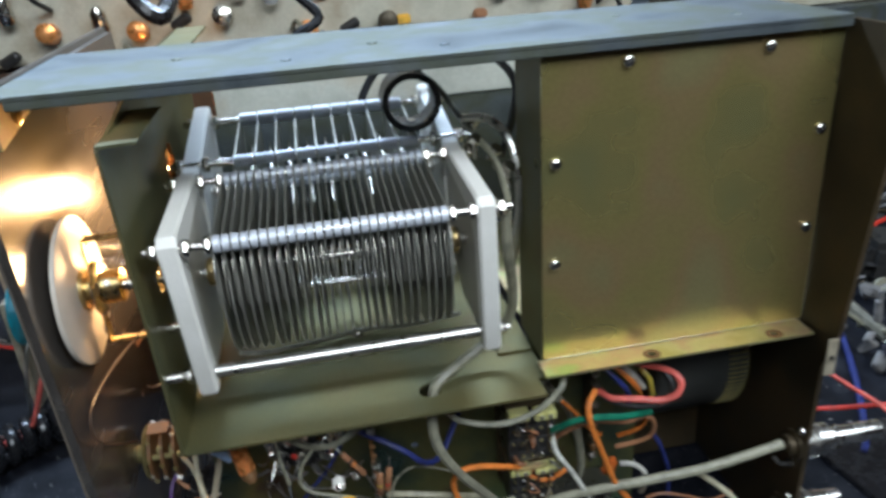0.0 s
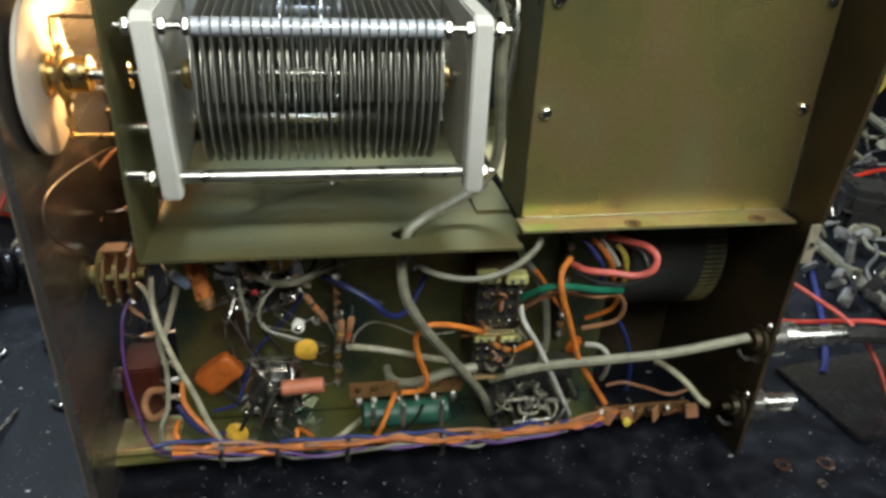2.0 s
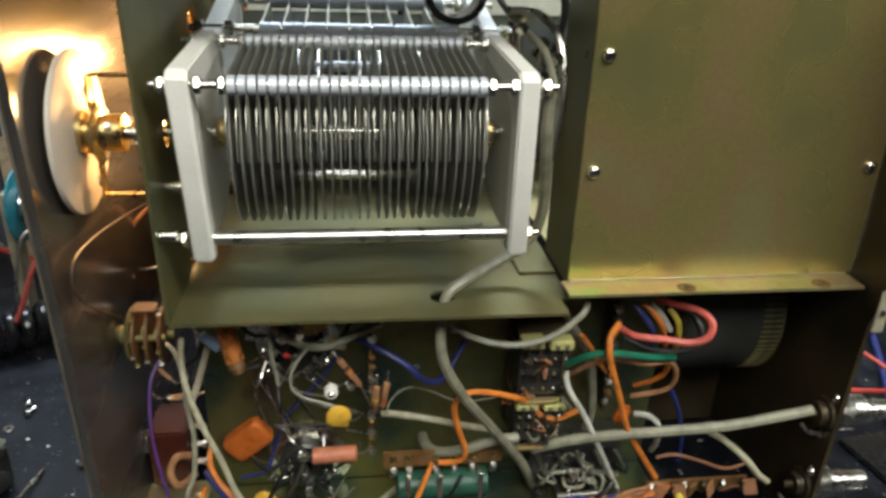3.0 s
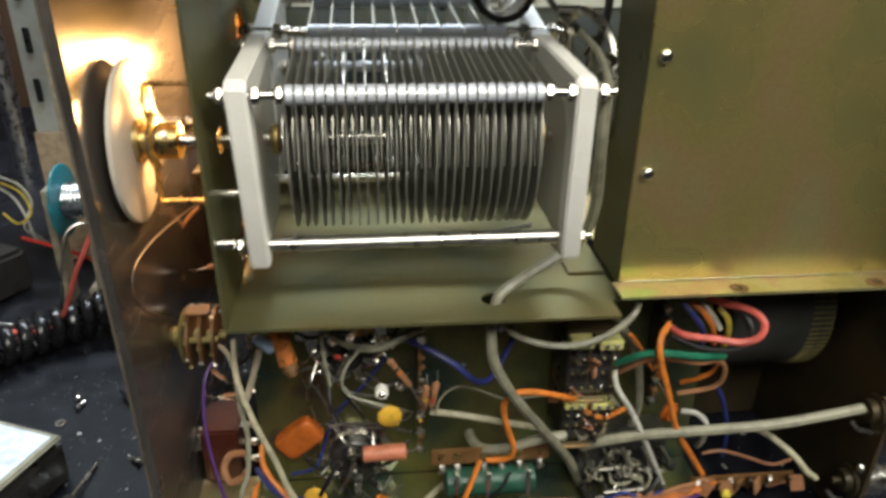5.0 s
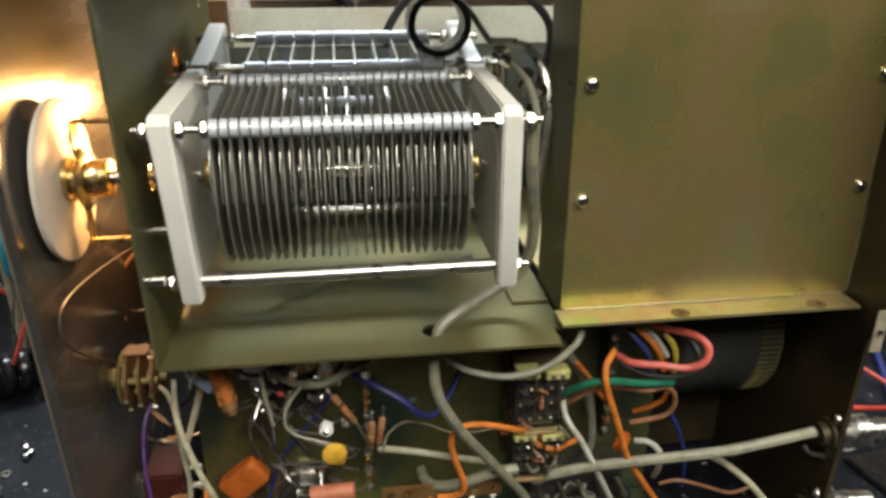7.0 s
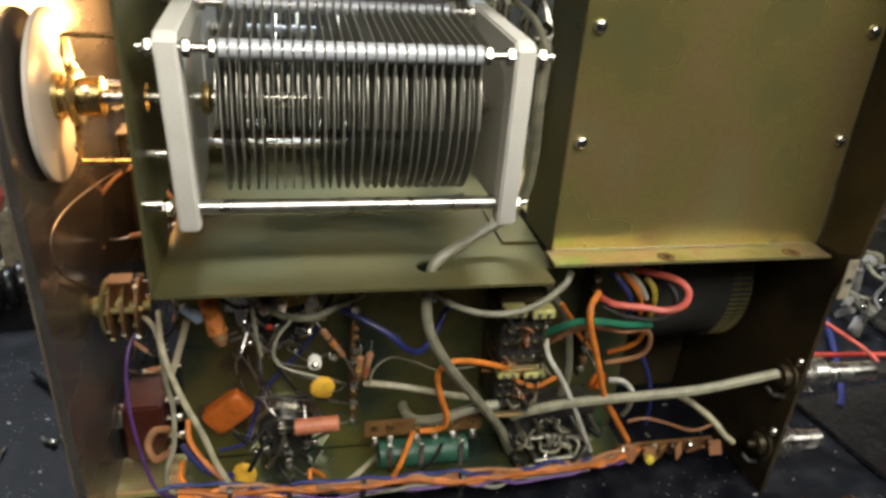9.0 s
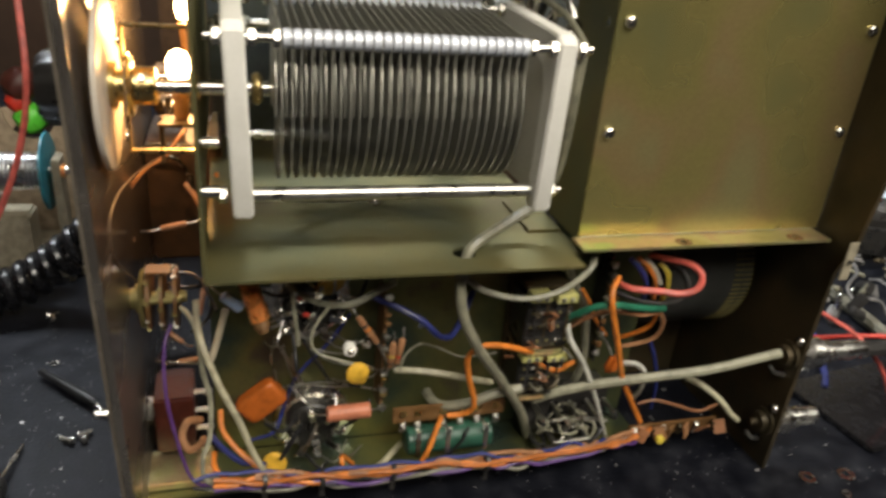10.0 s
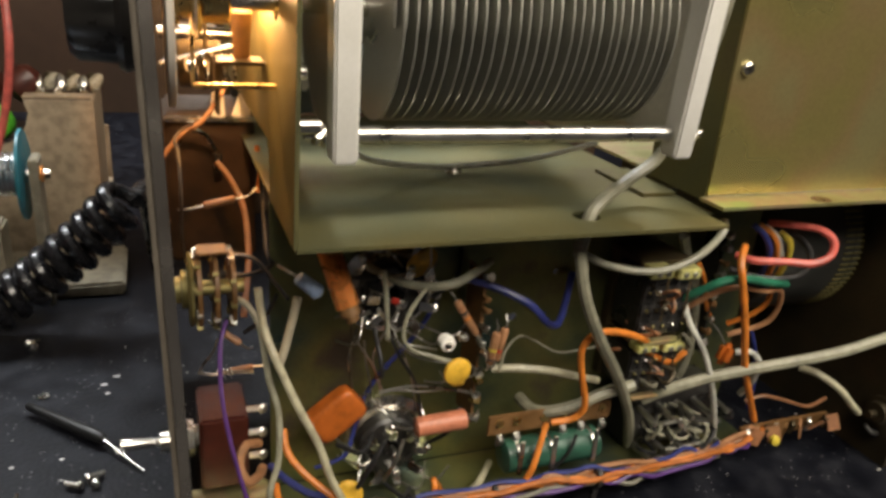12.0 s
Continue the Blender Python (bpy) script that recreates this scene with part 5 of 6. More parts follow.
part("bushing", merge(lathe([(0, 0.0080), (0.0025, 0.0080), (0.0026, 0.0055), (0.0075, 0.0055)], (FX + 0.0025, 0.349, 0.0450), (1, 0, 0), 6), rod((-0.1285, 0.349, 0.045), (-0.1225, 0.349, 0.045), 0.0046)), "nickel", tog)
part("lever", lathe([(0, 0.0016), (0.014, 0.0027), (0.0165, 0.0025), (0.0172, 0.001)], (-0.1275, 0.349, 0.0452), (-1, 0, 0.06), 18), "nickel", tog)
for z in (0.033, 0.045, 0.057):
    part("terminal", merge(box(-0.0936, -0.0850, 0.3450, 0.3485, z - 0.0006, z + 0.0006, 0.0002), lathe([(0, 0.001), (0.001, 0.0024), (0.002, 0.0012)], (-0.0865, 0.3467, z), (0.4, -1, 0.2), 10)), "tin", tog)
tagged(part("chassis_foot", box(-0.119, -0.085, 0.318, 0.345, 0.0165, 0.0210, 0.0006), "gold"), "yellow zinc-plated corner bracket by the panel", "bracket")

# rear sockets, plugs and blower
for z, y, long in ((0.0805, 0.300, 1), (0.0305, 0.302, 0)):
    so = empty("coaxial_socket", "coaxial socket mounted through the rear panel", "socket", "rear sockets")
    part("flange", merge(lathe([(0, 0.0090), (0.0022, 0.0090), (0.0024, 0.0065), (0.006, 0.0060)], (RX, y, z), (-1, 0, 0), 24), rod((RX - 0.005, y, z), (RX - 0.0110, y, z), 0.0020)), "dark", so)
    part("nut", merge(hexnut((RX, y - 0.001, z - 0.013), (-1, 0, 0), 0.0028, 0.0026), lathe([(0, 0.0030), (0.001, 0.0026), (0.002, 0.001)], (RX, y - 0.004, z + 0.012), (-1, 0, 0), 12)), "nickel", so)
    part("tag", sweep([(RX - 0.002, y - 0.003, z - 0.012), (RX - 0.010, y - 0.004, z - 0.009), (RX - 0.014, y - 0.002, z - 0.005)], 0.0012, 6), "tin", so)
    pl = empty("coaxial_plug", "bright nickel coaxial plug screwed on the rear socket", "plug", "plugs at the rear")
    x0 = RX + 0.0026
    n = 0.017 if long else 0.012
    prof = [(0.0, 0.0085), (0.0005, 0.0095)] + [(0.0010 + 0.0013 * k / 2, 0.0096 if k % 2 else 0.0090) for k in range(14)] + [(n, 0.0094), (n + 0.0006, 0.0075)]
    part("shell", lathe(prof, (x0, y, z), (1, 0, 0.02), 30), "plugmetal", pl)
    part("sleeve", lathe([(0, 0.0060), (0.006, 0.0060), (0.0062, 0.0068), (0.0085, 0.0068), (0.0087, 0.0060), (0.034 if long else 0.022, 0.0057), (0.0345 if long else 0.0225, 0.0046)], (x0 + n, y, z), (1, 0, -0.02), 26), "plugmetal", pl)
    end = Vector((x0 + n + (0.034 if long else 0.0), y, z))
    if long:
        wire("cable", "thick dark coaxial cable leaving the rear plug", [end - Vector((0.004, 0, 0)), end + Vector((0.03, 0.004, -0.006)), end + Vector((0.09, 0.02, -0.03)), end + Vector((0.16, 0.05, -0.068)), end + Vector((0.24, 0.09, -0.0745))], 0.0052, "darkbox")
blow = empty("blower_motor", "dark grey drum-shaped blower motor with slotted rim", "blower")
part("drum", lathe([(0, 0.030), (0.002, 0.0435), (0.004, 0.0450), (0.060, 0.0450), (0.063, 0.042), (0.064, 0.02)], (0.174, 0.380, 0.112), (1, 0, 0), 48), "darkgrey", blow)
for k in range(34):
    a = radians(140 + k * 4.2)
    for d in (0.0, 0.0070):
        part("slot", box(-0.0030, 0.0030, -0.0006, 0.0006, -0.0005, 0.0005, 0, pose(0.2250 + d, 0.380 + 0.0452 * math.cos(a), 0.112 + 0.0452 * math.sin(a)) @ pose(0, 0, 0, math.degrees(a), 0, 0)), "ventbrass", blow)
part("bracket", box(0.172, 0.245, 0.40, 0.44, 0.0, 0.066, 0.002), "dark", blow)

# ---------------------------------------------------------------- things on the bench, left of the radio
knob = empty("control_knob", "black ribbed control knob on the front panel", "control")
part("skirt", lathe([(0, 0.0190), (0.004, 0.0200), (0.006, 0.0185)], (-0.1268, 0.355, 0.2185), (-1, 0, 0), 40), "bakelite", knob)
prof = lathe([(0, 0.0170), (0.012, 0.0164), (0.0150, 0.0140), (0.0155, 0.004)], (-0.1328, 0.355, 0.2185), (-1, 0, 0), 48)
for i, v in enumerate(prof.verts):
    if (i % 48) % 4 < 2:
        v.co = Vector((v.co.x, 0.355 + (v.co.y - 0.355) * 0.95, 0.2185 + (v.co.z - 0.2185) * 0.95))
part("grip", prof, "bakelite", knob)

cord_line = smooth_path([(-0.40, 0.415, 0.0172), (-0.33, 0.466, 0.0172), (-0.272, 0.515, 0.0174), (-0.236, 0.538, 0.0200), (-0.209, 0.546, 0.0310), (-0.185, 0.547, 0.049), (-0.165, 0.547, 0.067), (-0.143, 0.546, 0.091)], 60)
helix, run = [], 0.0
for i, p in enumerate(cord_line[:-1]):
    d = (cord_line[i + 1] - p)
    run += d.length
    d.normalize()
    s = d.cross(Vector((0, 0, 1))).normalized()
    u = s.cross(d)
    a = run * 2 * math.pi / 0.0118
    helix.append(p + 0.0123 * (math.cos(a) * s + math.sin(a) * u))
cord = empty("coiled_cord", "shiny black coiled cord lying across the bench", "cord")
part("coil", sweep(helix, 0.0046, 10, 1), "cord", cord)
part("strain_relief", lathe([(0, 0.0060), (0.004, 0.0066), (0.022, 0.0048), (0.026, 0.0040)], helix[-1], (0.2, 0.9, 0.1), 16), "cord", cord)
part("straight_lead", sweep([helix[-1], helix[-1] + Vector((0.004, 0.03, -0.01)), helix[-1] + Vector((0.006, 0.06, -0.05)), helix[-1] + Vector((0.01, 0.08, -0.09))], 0.0034), "cord", cord)

case = empty("instrument_case", "beige metal case with a notched front", "case")
front = [(-0.312, 0.0), (-0.166, 0.0), (-0.166, 0.126), (-0.213, 0.126)] + [(-0.232 + 0.022 * math.cos(radians(a)), 0.122 + 0.030 * math.sin(radians(a))) for a in range(-10, -171, -20)] + [(-0.255, 0.126), (-0.312, 0.126)]
part("front", sheet(front, [], "y", 0.680, 0.003), "beige", case)
part("side", box(-0.1685, -0.166, 0.684, 0.78, 0.0, 0.126, 0.001), "beige", case)
part("back", box(-0.312, -0.169, 0.897, 0.90, 0.0, 0.060, 0.001), "beige", case)
part("base", box(-0.312, -0.169, 0.684, 0.8965, 0.0, 0.004, 0.001), "beige", case)
part("rim", box(-0.214, -0.1665, 0.6845, 0.70, 0.1265, 0.1280, 0.0004), "beige", case)
tagged(part("plinth_board", box(-0.262, -0.15, 0.60, 0.676, 0.0, 0.010, 0.002), "bone"), "pale wooden board lying before the case", "board")
for (x, y, z, r, mat, word) in ((-0.240, 0.70, 0.1350, 0.0150, "darkred", "dark red"), (-0.215, 0.712, 0.1330, 0.0140, "darkred", "dull red"), (-0.235, 0.698, 0.1060, 0.0135, "lime", "bright green"), (-0.243, 0.697, 0.1210, 0.0100, "red", "orange-red")):
    o = tagged(part("cap", lathe([(-r * 0.95, r * 0.3), (-r * 0.8, r * 0.72), (-r * 0.3, r), (r * 0.4, r * 0.95), (r * 0.8, r * 0.6), (r * 0.95, r * 0.15)], (x, y, z), (0.5, 0.3, 0.4), 24), mat), word + " plastic knob lying in the case", "knob", "loose knobs in the case")
tagged(part("bin_insert", box(-0.255, -0.175, 0.69, 0.76, 0.004, 0.094, 0.003), "darkbox"), "dark insert filling the case", "insert")
for i in range(9):
    x, y = -0.205 + 0.0052 * i, 0.705 + 0.012 * (i % 3)
    tagged(part("small_fitting", merge(lathe([(0, 0.004), (0.004, 0.0052), (0.010, 0.0040), (0.013, 0.002)], (x, y, 0.1282 + 0.001 * (i % 2)), (0.6 * math.sin(i * 2.1), 0.4, 0.7), 12), hexnut((x, y - 0.004, 0.130), (math.cos(i), -0.5, 0.4), 0.0035, 0.004)), ("nickel", "bone", "dark")[i % 3]), "small worn metal fitting lying on the case", "fitting", "small fittings")

spool = empty("solder_spool", "spool of bright solder wire with teal flanges on a stand", "spool")
SPZ, SPY = 0.0925, 0.600
for x in (-0.2660, -0.2055):
    part("flange", lathe([(0, 0.0290), (0.0004, 0.0300), (0.0020, 0.0300), (0.0024, 0.0290)], (x - 0.0012, SPY, SPZ), (1, 0, 0), 40), "teal", spool)
turns = [(d * 0.0016, 0.0140 + (0.0006 if d % 2 else 0.0)) for d in range(36)]
part("solder", lathe(turns, (-0.2640, SPY, SPZ), (1, 0, 0), 36), "alu", spool)
part("axle", rod((-0.282, SPY, SPZ), (-0.190, SPY, SPZ), 0.0034), "nickel", spool)
part("wing_nut", merge(hexnut((-0.199, SPY, SPZ), (1, 0, 0), 0.006, 0.005), box(-0.197, -0.193, SPY - 0.009, SPY + 0.009, SPZ - 0.002, SPZ + 0.002, 0.001)), "copper", spool)
for x in (-0.2760, -0.1985):
    part("upright", box(x - 0.003, x + 0.003, SPY - 0.010, SPY + 0.010, 0.0, SPZ + 0.012, 0.001), "bone", spool)
part("stand_block", box(-0.250, -0.222, SPY - 0.012, SPY + 0.02, 0.0, 0.058, 0.002), "bone", spool)

meter = empty("panel_meter", "black-cased analogue meter with a pale scale", "meter")
mt = pose(-0.270, 0.355, 0.0) @ pose(0, 0, 0, 0, 0, -23)
part("body", box(-0.055, 0.055, -0.046, 0.046, 0.0, 0.030, 0.004, mt), "bakelite", meter)
part("bezel", box(-0.054, 0.054, -0.045, 0.045, 0.0302, 0.0335, 0.0012, mt), "lightgrey", meter)
dial = part("dial_face", box(-0.050, 0.050, -0.041, 0.041, 0.0337, 0.0342, 0, mt), "paper", meter)
for r, w in ((0.047, 0.0016), (0.040, 0.0007)):
    arc = bmesh.new()
    ring0 = [(arc.verts.new((k * math.cos(radians(a)), -0.036 + k * math.sin(radians(a)), 0.0345)), arc.verts.new((k * math.cos(radians(a)) * (1 + w / r), -0.036 + (k + w) * math.sin(radians(a)), 0.0345))) for a in range(35, 146, 5) for k in (r,)]
    for (a0, b0), (a1, b1) in zip(ring0, ring0[1:]):
        arc.faces.new((a0, b0, b1, a1))
    bmesh.ops.transform(arc, matrix=mt, verts=arc.verts)
    part("scale_arc", arc, "darkbox", dial)
for k in range(9):
    a = radians(38 + 13 * k)
    part("scale_mark", box(-0.0004, 0.0004, 0.0475, 0.0515 + 0.002 * (k % 2), 0.0343, 0.0346, 0, mt @ pose(0, -0.036, 0) @ pose(0, 0, 0, 0, 0, math.degrees(a) - 90)), "darkbox", dial)
part("needle", box(-0.0004, 0.0004, 0.004, 0.045, 0.0348, 0.0352, 0, mt @ pose(0, -0.036, 0) @ pose(0, 0, 0, 0, 0, 28)), "black", dial)

post = empty("slotted_upright", "grey slotted steel upright of a rack", "upright")
part("front_face", box(-0.4690, -0.4320, 1.050, 1.0525, 0.0, 0.80, 0.0005), "pale", post)
part("side_face", box(-0.4345, -0.4320, 1.0530, 1.085, 0.0, 0.80, 0.0005), "pale", post)
for k in range(9):
    part("slot", box(-0.0045, 0.0045, -0.0012, 0.0004, -0.016, 0.016, 0.0010, pose(-0.4540, 1.0495, 0.075 + 0.066 * k)), "bakelite", post)
tagged(part("metal_tube", lathe([(0, 0.010), (0.20, 0.010), (0.202, 0.008)], (-0.428, 0.90, 0.0), (0.0, 0.02, 1), 24), "alu"), "shiny metal tube standing behind the wires", "tube")
mod = empty("plastic_module", "dark grey plastic module lying by the coiled cord", "module")
part("shell", box(-0.055, 0.035, -0.05, 0.05, 0.0, 0.040, 0.004, pose(-0.372, 0.600, 0) @ pose(0, 0, 0, 0, 0, -32)), "darkbox", mod)
part("recess", box(-0.030, 0.02, -0.030, 0.02, 0.0402, 0.0415, 0.001, pose(-0.372, 0.600, 0) @ pose(0, 0, 0, 0, 0, -32)), "dark", mod)
carton = empty("paper_carton", "pale paper carton with a red blot", "carton")
part("box", box(-0.2945, -0.2735, 0.690, 0.716, 0.0042, 0.195, 0.002), "bone", carton)
part("red_blot", box(-0.2855, -0.2785, 0.6885, 0.6898, 0.152, 0.174, 0.0004), "brick", carton)

probe = empty("test_probe", "black test probe with a metal tip on the bench", "probe")
part("handle", lathe([(0, 0.0012), (0.002, 0.0022), (0.02, 0.0026), (0.045, 0.0034), (0.055, 0.0030), (0.057, 0.0016)], (-0.196, 0.456, 0.0050), (0.69, -0.72, 0), 16), "black", probe)
part("tip", rod((-0.1570, 0.4155, 0.0048), (-0.138, 0.389, 0.0018), 0.0011, 0.0004), "nickel", probe)
probe2 = empty("screwdriver", "small black screwdriver pointing across the bench", "screwdriver")
part("handle", lathe([(0, 0.003), (0.003, 0.0062), (0.03, 0.0060), (0.036, 0.0036)], (-0.198, 0.315, 0.0066), (0.07, 0.99, 0), 10), "bakelite", probe2)
part("blade", rod((-0.1958, 0.350, 0.0060), (-0.1915, 0.385, 0.0020), 0.0014, 0.0009), "nickel", probe2)
random.seed(11)


def small_screw(x, y, turn):
    m = pose(x, y, 0.0026) @ pose(0, 0, 0, 0, 90, turn)
    b = merge(rod((0, 0, 0), (0, 0, 0.007), 0.0014, seg=8), lathe([(-0.0018, 0.001), (-0.0014, 0.0022), (0, 0.0026)], (0, 0, 0), (0, 0, 1), 12))
    bmesh.ops.transform(b, matrix=m, verts=b.verts)
    return tagged(part("loose_screw", b, "nickel"), "small loose nickel screw on the bench", "screw", "loose screws")


for x, y, a in ((-0.221, 0.442, 70), (-0.224, 0.452, 120), (-0.162, 0.389, 20), (-0.166, 0.384, 150), (-0.159, 0.384, 80), (-0.205, 0.533, 30), (-0.201, 0.526, 100)):
    small_screw(x, y, a)
for x, y, r in ((0.270, 0.279, 0.0050), (0.298, 0.277, 0.0056), (-0.228, 0.428, 0.0034), (-0.190, 0.470, 0.0028), (0.285, 0.262, 0.0030)):
    tagged(part("washer", sheet([(x + r * math.cos(a * 0.3142), y + r * math.sin(a * 0.3142)) for a in range(20)], [(x, y, r * 0.5)], "z", 0.0003, 0.0009), "nickel"), "small dull washer lying on the bench", "washer", "loose washers")
grit = bmesh.new()
for k in range(650):
    x, y = random.uniform(-0.33, 0.50), random.uniform(0.16, 0.52)
    s = 0.0002 + 0.0009 * random.random() ** 3
    bmesh.ops.create_icosphere(grit, subdivisions=1, radius=s, matrix=Matrix.Translation((x, y, s * 0.4)) @ Matrix.Diagonal((random.uniform(0.6, 2.4), 1, 0.5, 1)))
tagged(part("solder_grit", grit, "grit"), "specks of solder and swarf on the bench", "grit", kind="stuff")

# ---------------------------------------------------------------- right of the radio
tagged(part("plastic_sheet", box(-0.060, 0.075, -0.040, 0.040, 0.0, 0.0035, 0.0014, pose(0.385, 0.338, 0) @ pose(0, 0, 0, 0, 0, 8)), "cord"), "scuffed flat blue-black plastic sheet on the bench", "plastic sheet")
adapter = empty("power_adapter", "glossy black power adapter lying in a heap of parts", "adapter")
part("shell", box(-0.045, 0.050, -0.030, 0.030, 0.0, 0.044, 0.008, pose(0.560, 0.585, 0.004) @ pose(0, 0, 0, 0, 6, -12)), "bakelite", adapter)
part("seam", box(-0.0455, 0.0505, -0.0305, 0.0305, 0.0215, 0.0225, 0.0003, pose(0.560, 0.585, 0.004) @ pose(0, 0, 0, 0, 6, -12)), "darkbox", adapter)
for (x, y, sx, sy, a) in ((0.660, 0.650, 0.075, 0.030, 8), (0.520, 0.430, 0.050, 0.014, 14)):
    tagged(part("white_offcut", sheet([(x - sx / 2, y), (x + sx / 2, y - sy / 2), (x + sx / 2, y + sy / 2)], [], "z", 0.036 if x > 0.6 else 0.022, 0.0012), "paper"), "pointed white plastic offcut in the heap", "offcut", "white offcuts")
random.seed(23)
HEAP = [("dust", "dull grey"), ("grey", "grey plastic"), ("dark", "dark metal"), ("darkbox", "black plastic"), ("dust", "dusty grey"), ("nickel", "bright metal"), ("dust", "dusty pale")]
for k in range(230):
    y = random.uniform(0.42, 0.86)
    x = random.uniform(0.40 + 0.42 * (y - 0.42), 0.60 + 0.62 * (y - 0.42))
    mat, word = HEAP[k % 7]
    z, s = random.uniform(0.004, 0.030), random.uniform(0.40, 1.0) * (0.75 if k % 4 == 0 else 1.0)
    m = pose(x, y, z) @ pose(0, 0, 0, random.uniform(-70, 70), random.uniform(-70, 70), random.uniform(0, 360)) @ Matrix.Diagonal((s, s, s, 1))
    if k % 4 == 0:
        b = lathe([(0, 0.012), (0.0012, 0.0135), (0.005, 0.0135), (0.006, 0.0120)], (0, 0, 0), (0, 0, 1), 20)
        name = "disc"
    elif k % 4 == 1:
        b = lathe([(-0.016, 0.003), (-0.014, 0.005), (0.012, 0.0046), (0.014, 0.002), (0.024, 0.0018)], (0, 0, 0), (0, 0, 1), 14)
        name = "connector"
    elif k % 4 == 2:
        b = merge(box(-0.014, 0.014, -0.008, 0.008, -0.005, 0.005, 0.002), box(-0.010, 0.010, -0.004, 0.004, 0.0052, 0.0075, 0.001))
        name = "plastic_part"
    else:
        b = sweep([(-0.025, 0, 0), (-0.010, 0.006, 0.004), (0.008, -0.004, 0.002), (0.028, 0.005, -0.002)], 0.0024, 8)
        name = "lead_offcut"
    bmesh.ops.transform(b, matrix=m, verts=b.verts)
    low_z = min(v.co.z for v in b.verts)
    bmesh.ops.translate(b, vec=(0, 0, 0.0002 - min(low_z, 0.0) if low_z < 0 else 0), verts=b.verts)
    tagged(part(name, b, mat), word + " part lying in a heap on the bench", name.replace("_", " "), "heap of spare parts")
bar = empty("equipment_shelf", "pale grey metal shelf edge behind the bench heap", "shelf")
part("edge", box(0.45, 1.15, 0.900, 0.905, 0.171, 0.226, 0.001), "rail", bar)
part("deck", box(0.45, 1.15, 0.9055, 1.20, 0.220, 0.226, 0.001), "rail", bar)
part("post", box(1.10, 1.14, 0.9055, 0.94, 0.0, 0.2195, 0.001), "rail", bar)
part("post", box(0.46, 0.50, 1.10, 1.14, 0.0, 0.2195, 0.001), "rail", bar)

# ---------------------------------------------------------------- another set standing behind the radio
other = empty("rear_equipment", "cream equipment chassis with rows of parts behind the radio", "equipment")
part("face", box(-0.40, 0.34, 0.760, 0.764, 0.268, 0.46, 0.002), "board", other)
part("body", box(-0.13, 0.34, 0.7645, 0.95, 0.0, 0.44, 0.003), "brownbox", other)
part("rear_arm", box(-0.40, -0.131, 0.7645, 0.80, 0.262, 0.44, 0.003), "brownbox", other)
other2 = empty("rear_equipment", "cream panel with a row of dark sockets on the shelf", "equipment")
part("face", box(0.48, 1.10, 0.930, 0.934, 0.2265, 0.50, 0.002), "board", other2)
for k in range(9):
    part("socket", merge(lathe([(0, 0.014), (0.006, 0.013), (0.008, 0.009), (0.016, 0.008)], (0.52 + 0.06 * k, 0.930, 0.262), (0, -1, 0.1), 18)), ("bakelite", "nickel", "dark")[k % 3], other2)
    part("marker", box(0.507 + 0.06 * k, 0.531 + 0.06 * k, 0.928, 0.9298, 0.288, 0.300, 0.0005), "ydisc" if k % 2 else "lightgrey", other2)
random.seed(31)
for k in range(46):
    x, z = -0.39 + 0.0157 * k, random.choice((0.275, 0.292, 0.310, 0.335, 0.36)) + random.uniform(-0.005, 0.005)
    kind = k % 5
    if kind == 0:
        b, mat, name = lathe([(0, 0.009), (0.004, 0.010), (0.016, 0.009), (0.018, 0.004)], (x, 0.760, z), (0, -1, 0.2), 18), random.choice(("nickel", "copper", "dark")), "can"
    elif kind == 1:
        b, mat, name = box(x - 0.007, x + 0.007, 0.752, 0.7598, z - 0.005, z + 0.005, 0.002), random.choice(("ydisc", "tan", "bone")), "trimmer"
    elif kind == 2:
        b, mat, name = lathe([(0, 0.003), (0.002, 0.005), (0.018, 0.005), (0.020, 0.003)], (x, 0.752, z), (0.8, -0.1, 0.4), 14), random.choice(("tan", "darkbox", "lightgrey")), "tubular_part"
    elif kind == 3:
        b, mat, name = lathe([(0, 0.006), (0.005, 0.0075), (0.022, 0.0070), (0.028, 0.003)], (x, 0.752, z), (0, -0.15, 1), 16), random.choice(("clear", "nickel", "copper")), "valve"
    else:
        b, mat, name = sweep([(x, 0.759, z), (x + 0.006, 0.735, z + 0.01), (x + 0.016, 0.732, z - 0.006), (x + 0.022, 0.756, z - 0.018)], 0.0024, 8), random.choice(("black", "black", "grey", "lightgrey")), "lead"
    part(name, b, mat, other)
wire("cable", "black cord looping over the rear equipment", [(0.000, 0.758, 0.37), (0.000, 0.71, 0.36), (-0.006, 0.66, 0.325), (0.012, 0.64, 0.302), (-0.010, 0.63, 0.288), (0.010, 0.625, 0.274), (0.004, 0.63, 0.258), (0.012, 0.66, 0.262), (0.016, 0.7595, 0.272)], 0.0042, "cord")
wire("cable", "black cord looping over the rear equipment", [(-0.14, 0.758, 0.385), (-0.14, 0.71, 0.375), (-0.135, 0.66, 0.335), (-0.115, 0.65, 0.312), (-0.105, 0.68, 0.33), (-0.10, 0.72, 0.355), (-0.10, 0.758, 0.36)], 0.0075, "cord")
glass = empty("glass_tube", "clear glass tube standing behind the capacitor", "glass tube")
part("envelope", lathe([(0, 0.006), (0.002, 0.0085), (0.026, 0.0085), (0.034, 0.004), (0.036, 0.001)], (-0.075, 0.62, 0.2535), (0, 0, 1), 20), "clear", glass)
part("pin_base", lathe([(-0.010, 0.007), (0, 0.0075)], (-0.075, 0.62, 0.2530), (0, 0, 1), 18), "copper", glass)
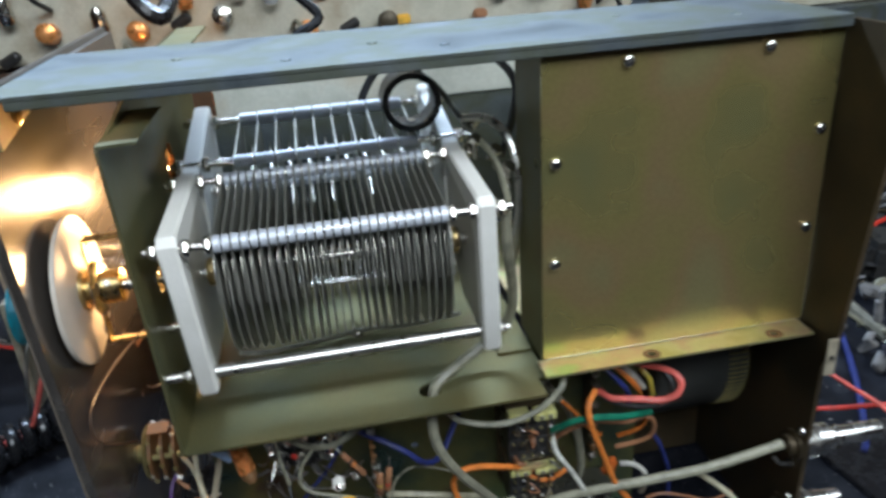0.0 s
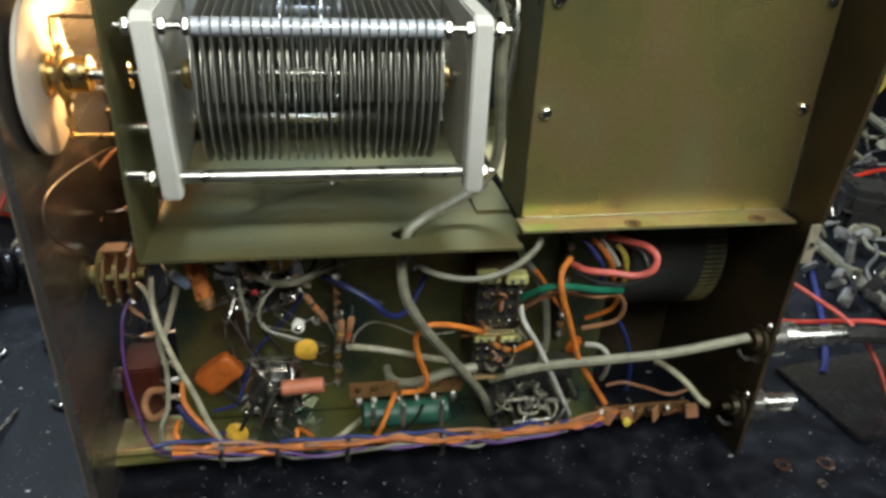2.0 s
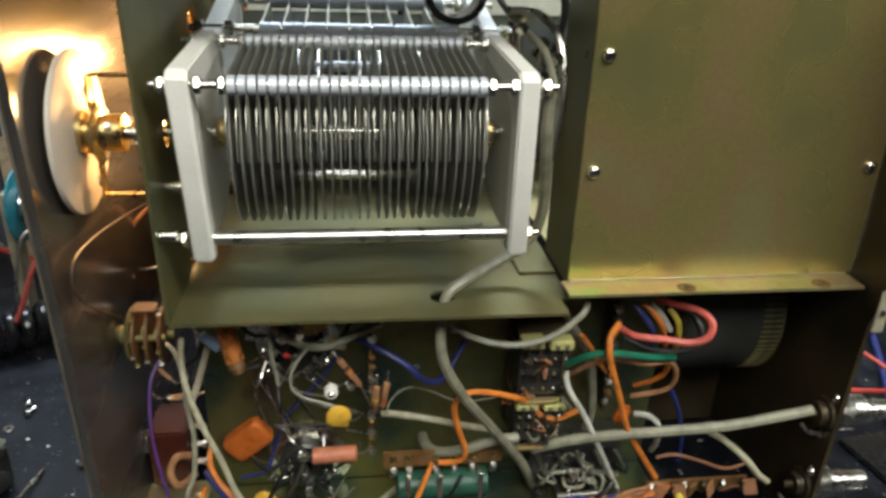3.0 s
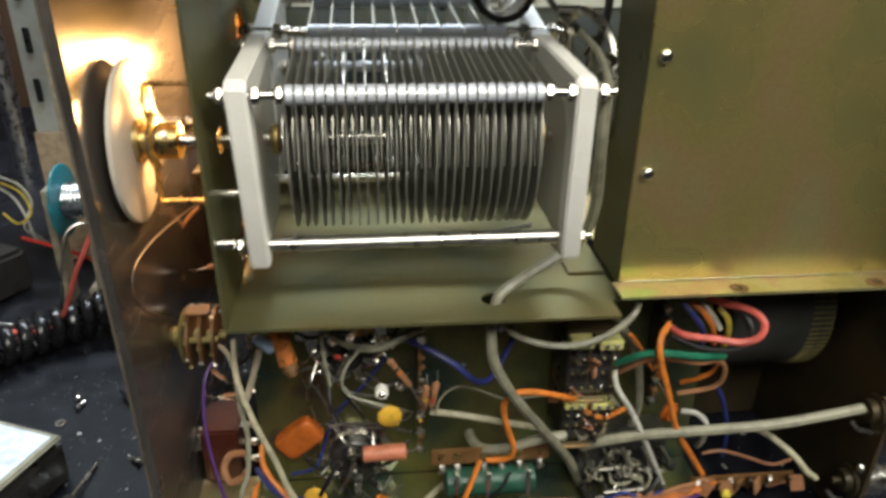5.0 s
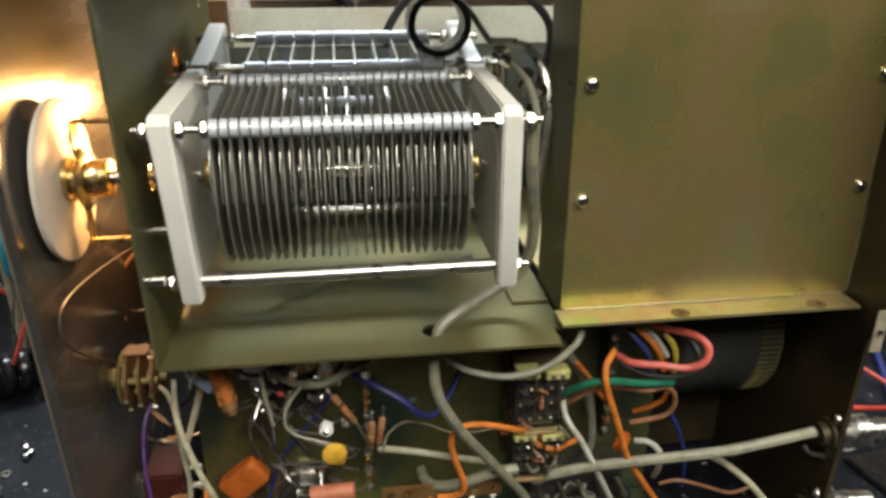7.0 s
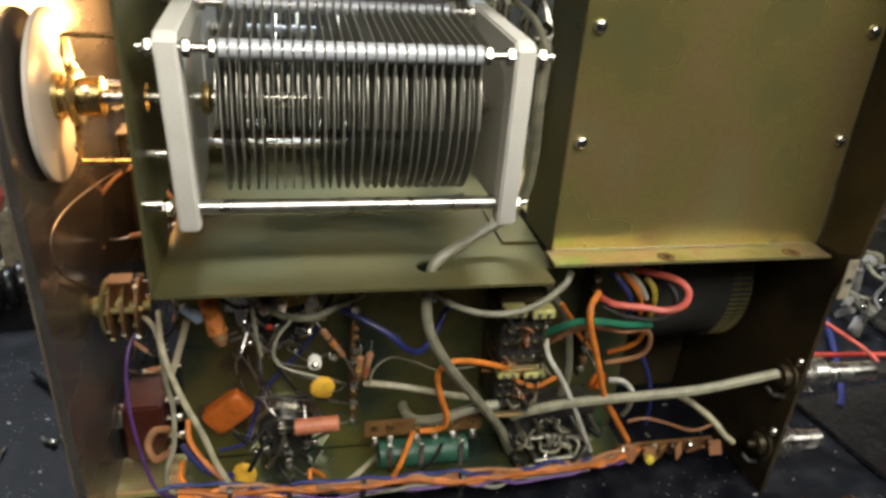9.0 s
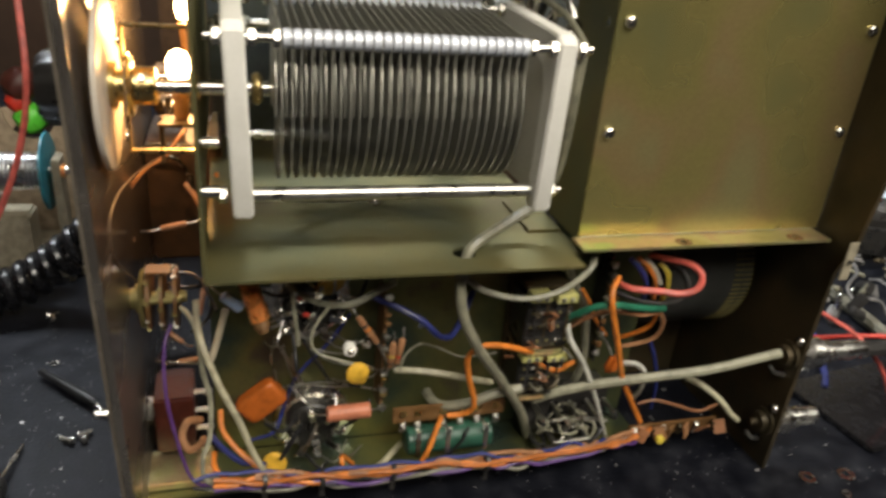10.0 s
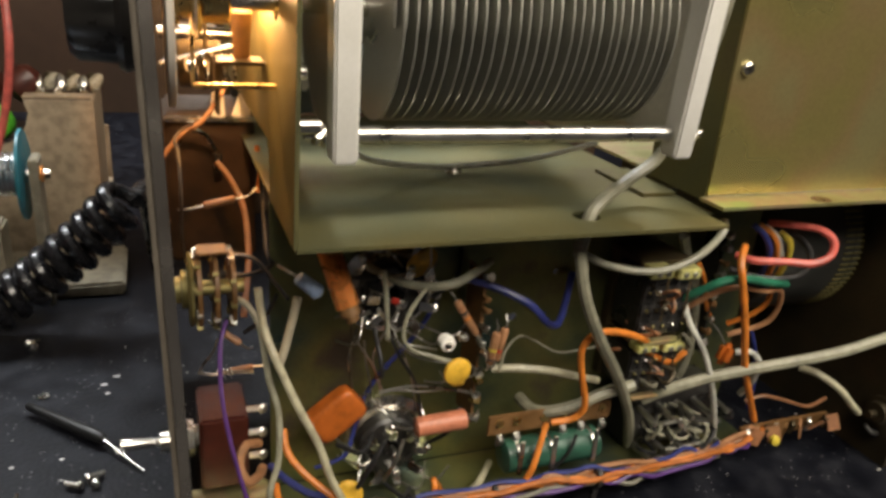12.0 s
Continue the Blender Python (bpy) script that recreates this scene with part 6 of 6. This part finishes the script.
part("stem", rod((-0.075, 0.62, 0.001), (-0.075, 0.62, 0.2428), 0.004), "dark", glass)
wire("wire", "red insulated test wire behind the plug", [(0.3010, 0.360, 0.0500), (0.3190, 0.350, 0.0550), (0.3350, 0.340, 0.0610), (0.3550, 0.330, 0.0650), (0.3700, 0.325, 0.0580), (0.3720, 0.310, 0.0490), (0.4000, 0.320, 0.0030), (0.3640, 0.273, 0.0030)], 0.00160, "red")
wire("wire", "dark red wire crossing the plug", [(0.3150, 0.380, 0.0720), (0.3210, 0.350, 0.0720), (0.3330, 0.330, 0.0650), (0.3460, 0.315, 0.0460), (0.3750, 0.316, 0.0030), (0.3590, 0.274, 0.0030)], 0.00150, "pink")
wire("cable", "blue cable behind the rear panel", [(0.4780, 0.583, 0.0030), (0.4460, 0.513, 0.0030), (0.4050, 0.437, 0.0030), (0.3670, 0.377, 0.0030), (0.3510, 0.358, 0.0030)], 0.00260, "blue")
wire("cable", "thick grey-brown cable lying on the bench", [(0.4815, 0.5866, 0.0070), (0.4739, 0.5351, 0.0070), (0.4650, 0.4537, 0.0070), (0.4500, 0.3714, 0.0070), (0.4179, 0.3155, 0.0070), (0.3770, 0.2618, 0.0070)], 0.00600, "dullgrey")
wire("cable", "grey cable running over the heap", [(0.7840, 0.946, 0.0300), (0.7790, 0.887, 0.0300), (0.7470, 0.786, 0.0300), (0.7210, 0.702, 0.0300), (0.7320, 0.650, 0.0300)], 0.00600, "grey")
wire("cable", "yellow cable hanging down at the back", [(0.6520, 0.720, 0.2860), (0.6540, 0.720, 0.2490), (0.6520, 0.720, 0.2010), (0.6510, 0.720, 0.1600), (0.6440, 0.720, 0.1220), (0.6340, 0.730, 0.0970), (0.6230, 0.750, 0.0790)], 0.00750, "yellow")
wire("cable", "orange-red wire in the heap", [(0.5490, 0.631, 0.0300), (0.5730, 0.639, 0.0350), (0.6170, 0.657, 0.0350), (0.6760, 0.675, 0.0300), (0.6770, 0.650, 0.0300)], 0.00250, "red")
wire("cable", "red wire hanging beside the yellow cable", [(0.6830, 0.740, 0.2680), (0.6830, 0.740, 0.2200), (0.6490, 0.740, 0.1930), (0.6330, 0.740, 0.1740)], 0.00300, "red")
wire("wire", "pink-red test wire hanging over the spool", [(-0.1950, 0.540, 0.2400), (-0.1930, 0.530, 0.2120), (-0.1920, 0.520, 0.1850), (-0.1960, 0.515, 0.1560), (-0.2050, 0.510, 0.1250), (-0.2190, 0.510, 0.0940), (-0.2300, 0.510, 0.0740), (-0.2520, 0.520, 0.0300), (-0.2800, 0.540, 0.0040), (-0.3300, 0.550, 0.0025)], 0.00210, "pink")
wire("wire", "silver solder wire leading off the spool", [(-0.2270, 0.560, 0.0890), (-0.2390, 0.555, 0.0910), (-0.2480, 0.550, 0.0860), (-0.2520, 0.545, 0.0730), (-0.2550, 0.540, 0.0540), (-0.2640, 0.543, 0.0200), (-0.2880, 0.552, 0.0030), (-0.3200, 0.560, 0.0018)], 0.00130, "tin")
wire("wire", "red wire lying behind the coiled cord", [(-0.3490, 0.689, 0.0200), (-0.3300, 0.686, 0.0150), (-0.3060, 0.679, 0.0100), (-0.2770, 0.666, 0.0040), (-0.2520, 0.646, 0.0040)], 0.00180, "red")
wire("wire", "white wire of a loose bundle", [(-0.3840, 0.749, 0.0600), (-0.3580, 0.727, 0.0600), (-0.3390, 0.704, 0.0500), (-0.3450, 0.691, 0.0300), (-0.3390, 0.709, 0.0100)], 0.00130, "white")
wire("wire", "yellow wire of a loose bundle", [(-0.3770, 0.733, 0.0600), (-0.3460, 0.703, 0.0600), (-0.3300, 0.678, 0.0500), (-0.3430, 0.677, 0.0400), (-0.3550, 0.679, 0.0500)], 0.00130, "yellow")
wire("wire", "white wire of a loose bundle", [(-0.3850, 0.745, 0.0500), (-0.3590, 0.715, 0.0500), (-0.3420, 0.693, 0.0400), (-0.3360, 0.688, 0.0200), (-0.3350, 0.709, 0.0060)], 0.00130, "white")
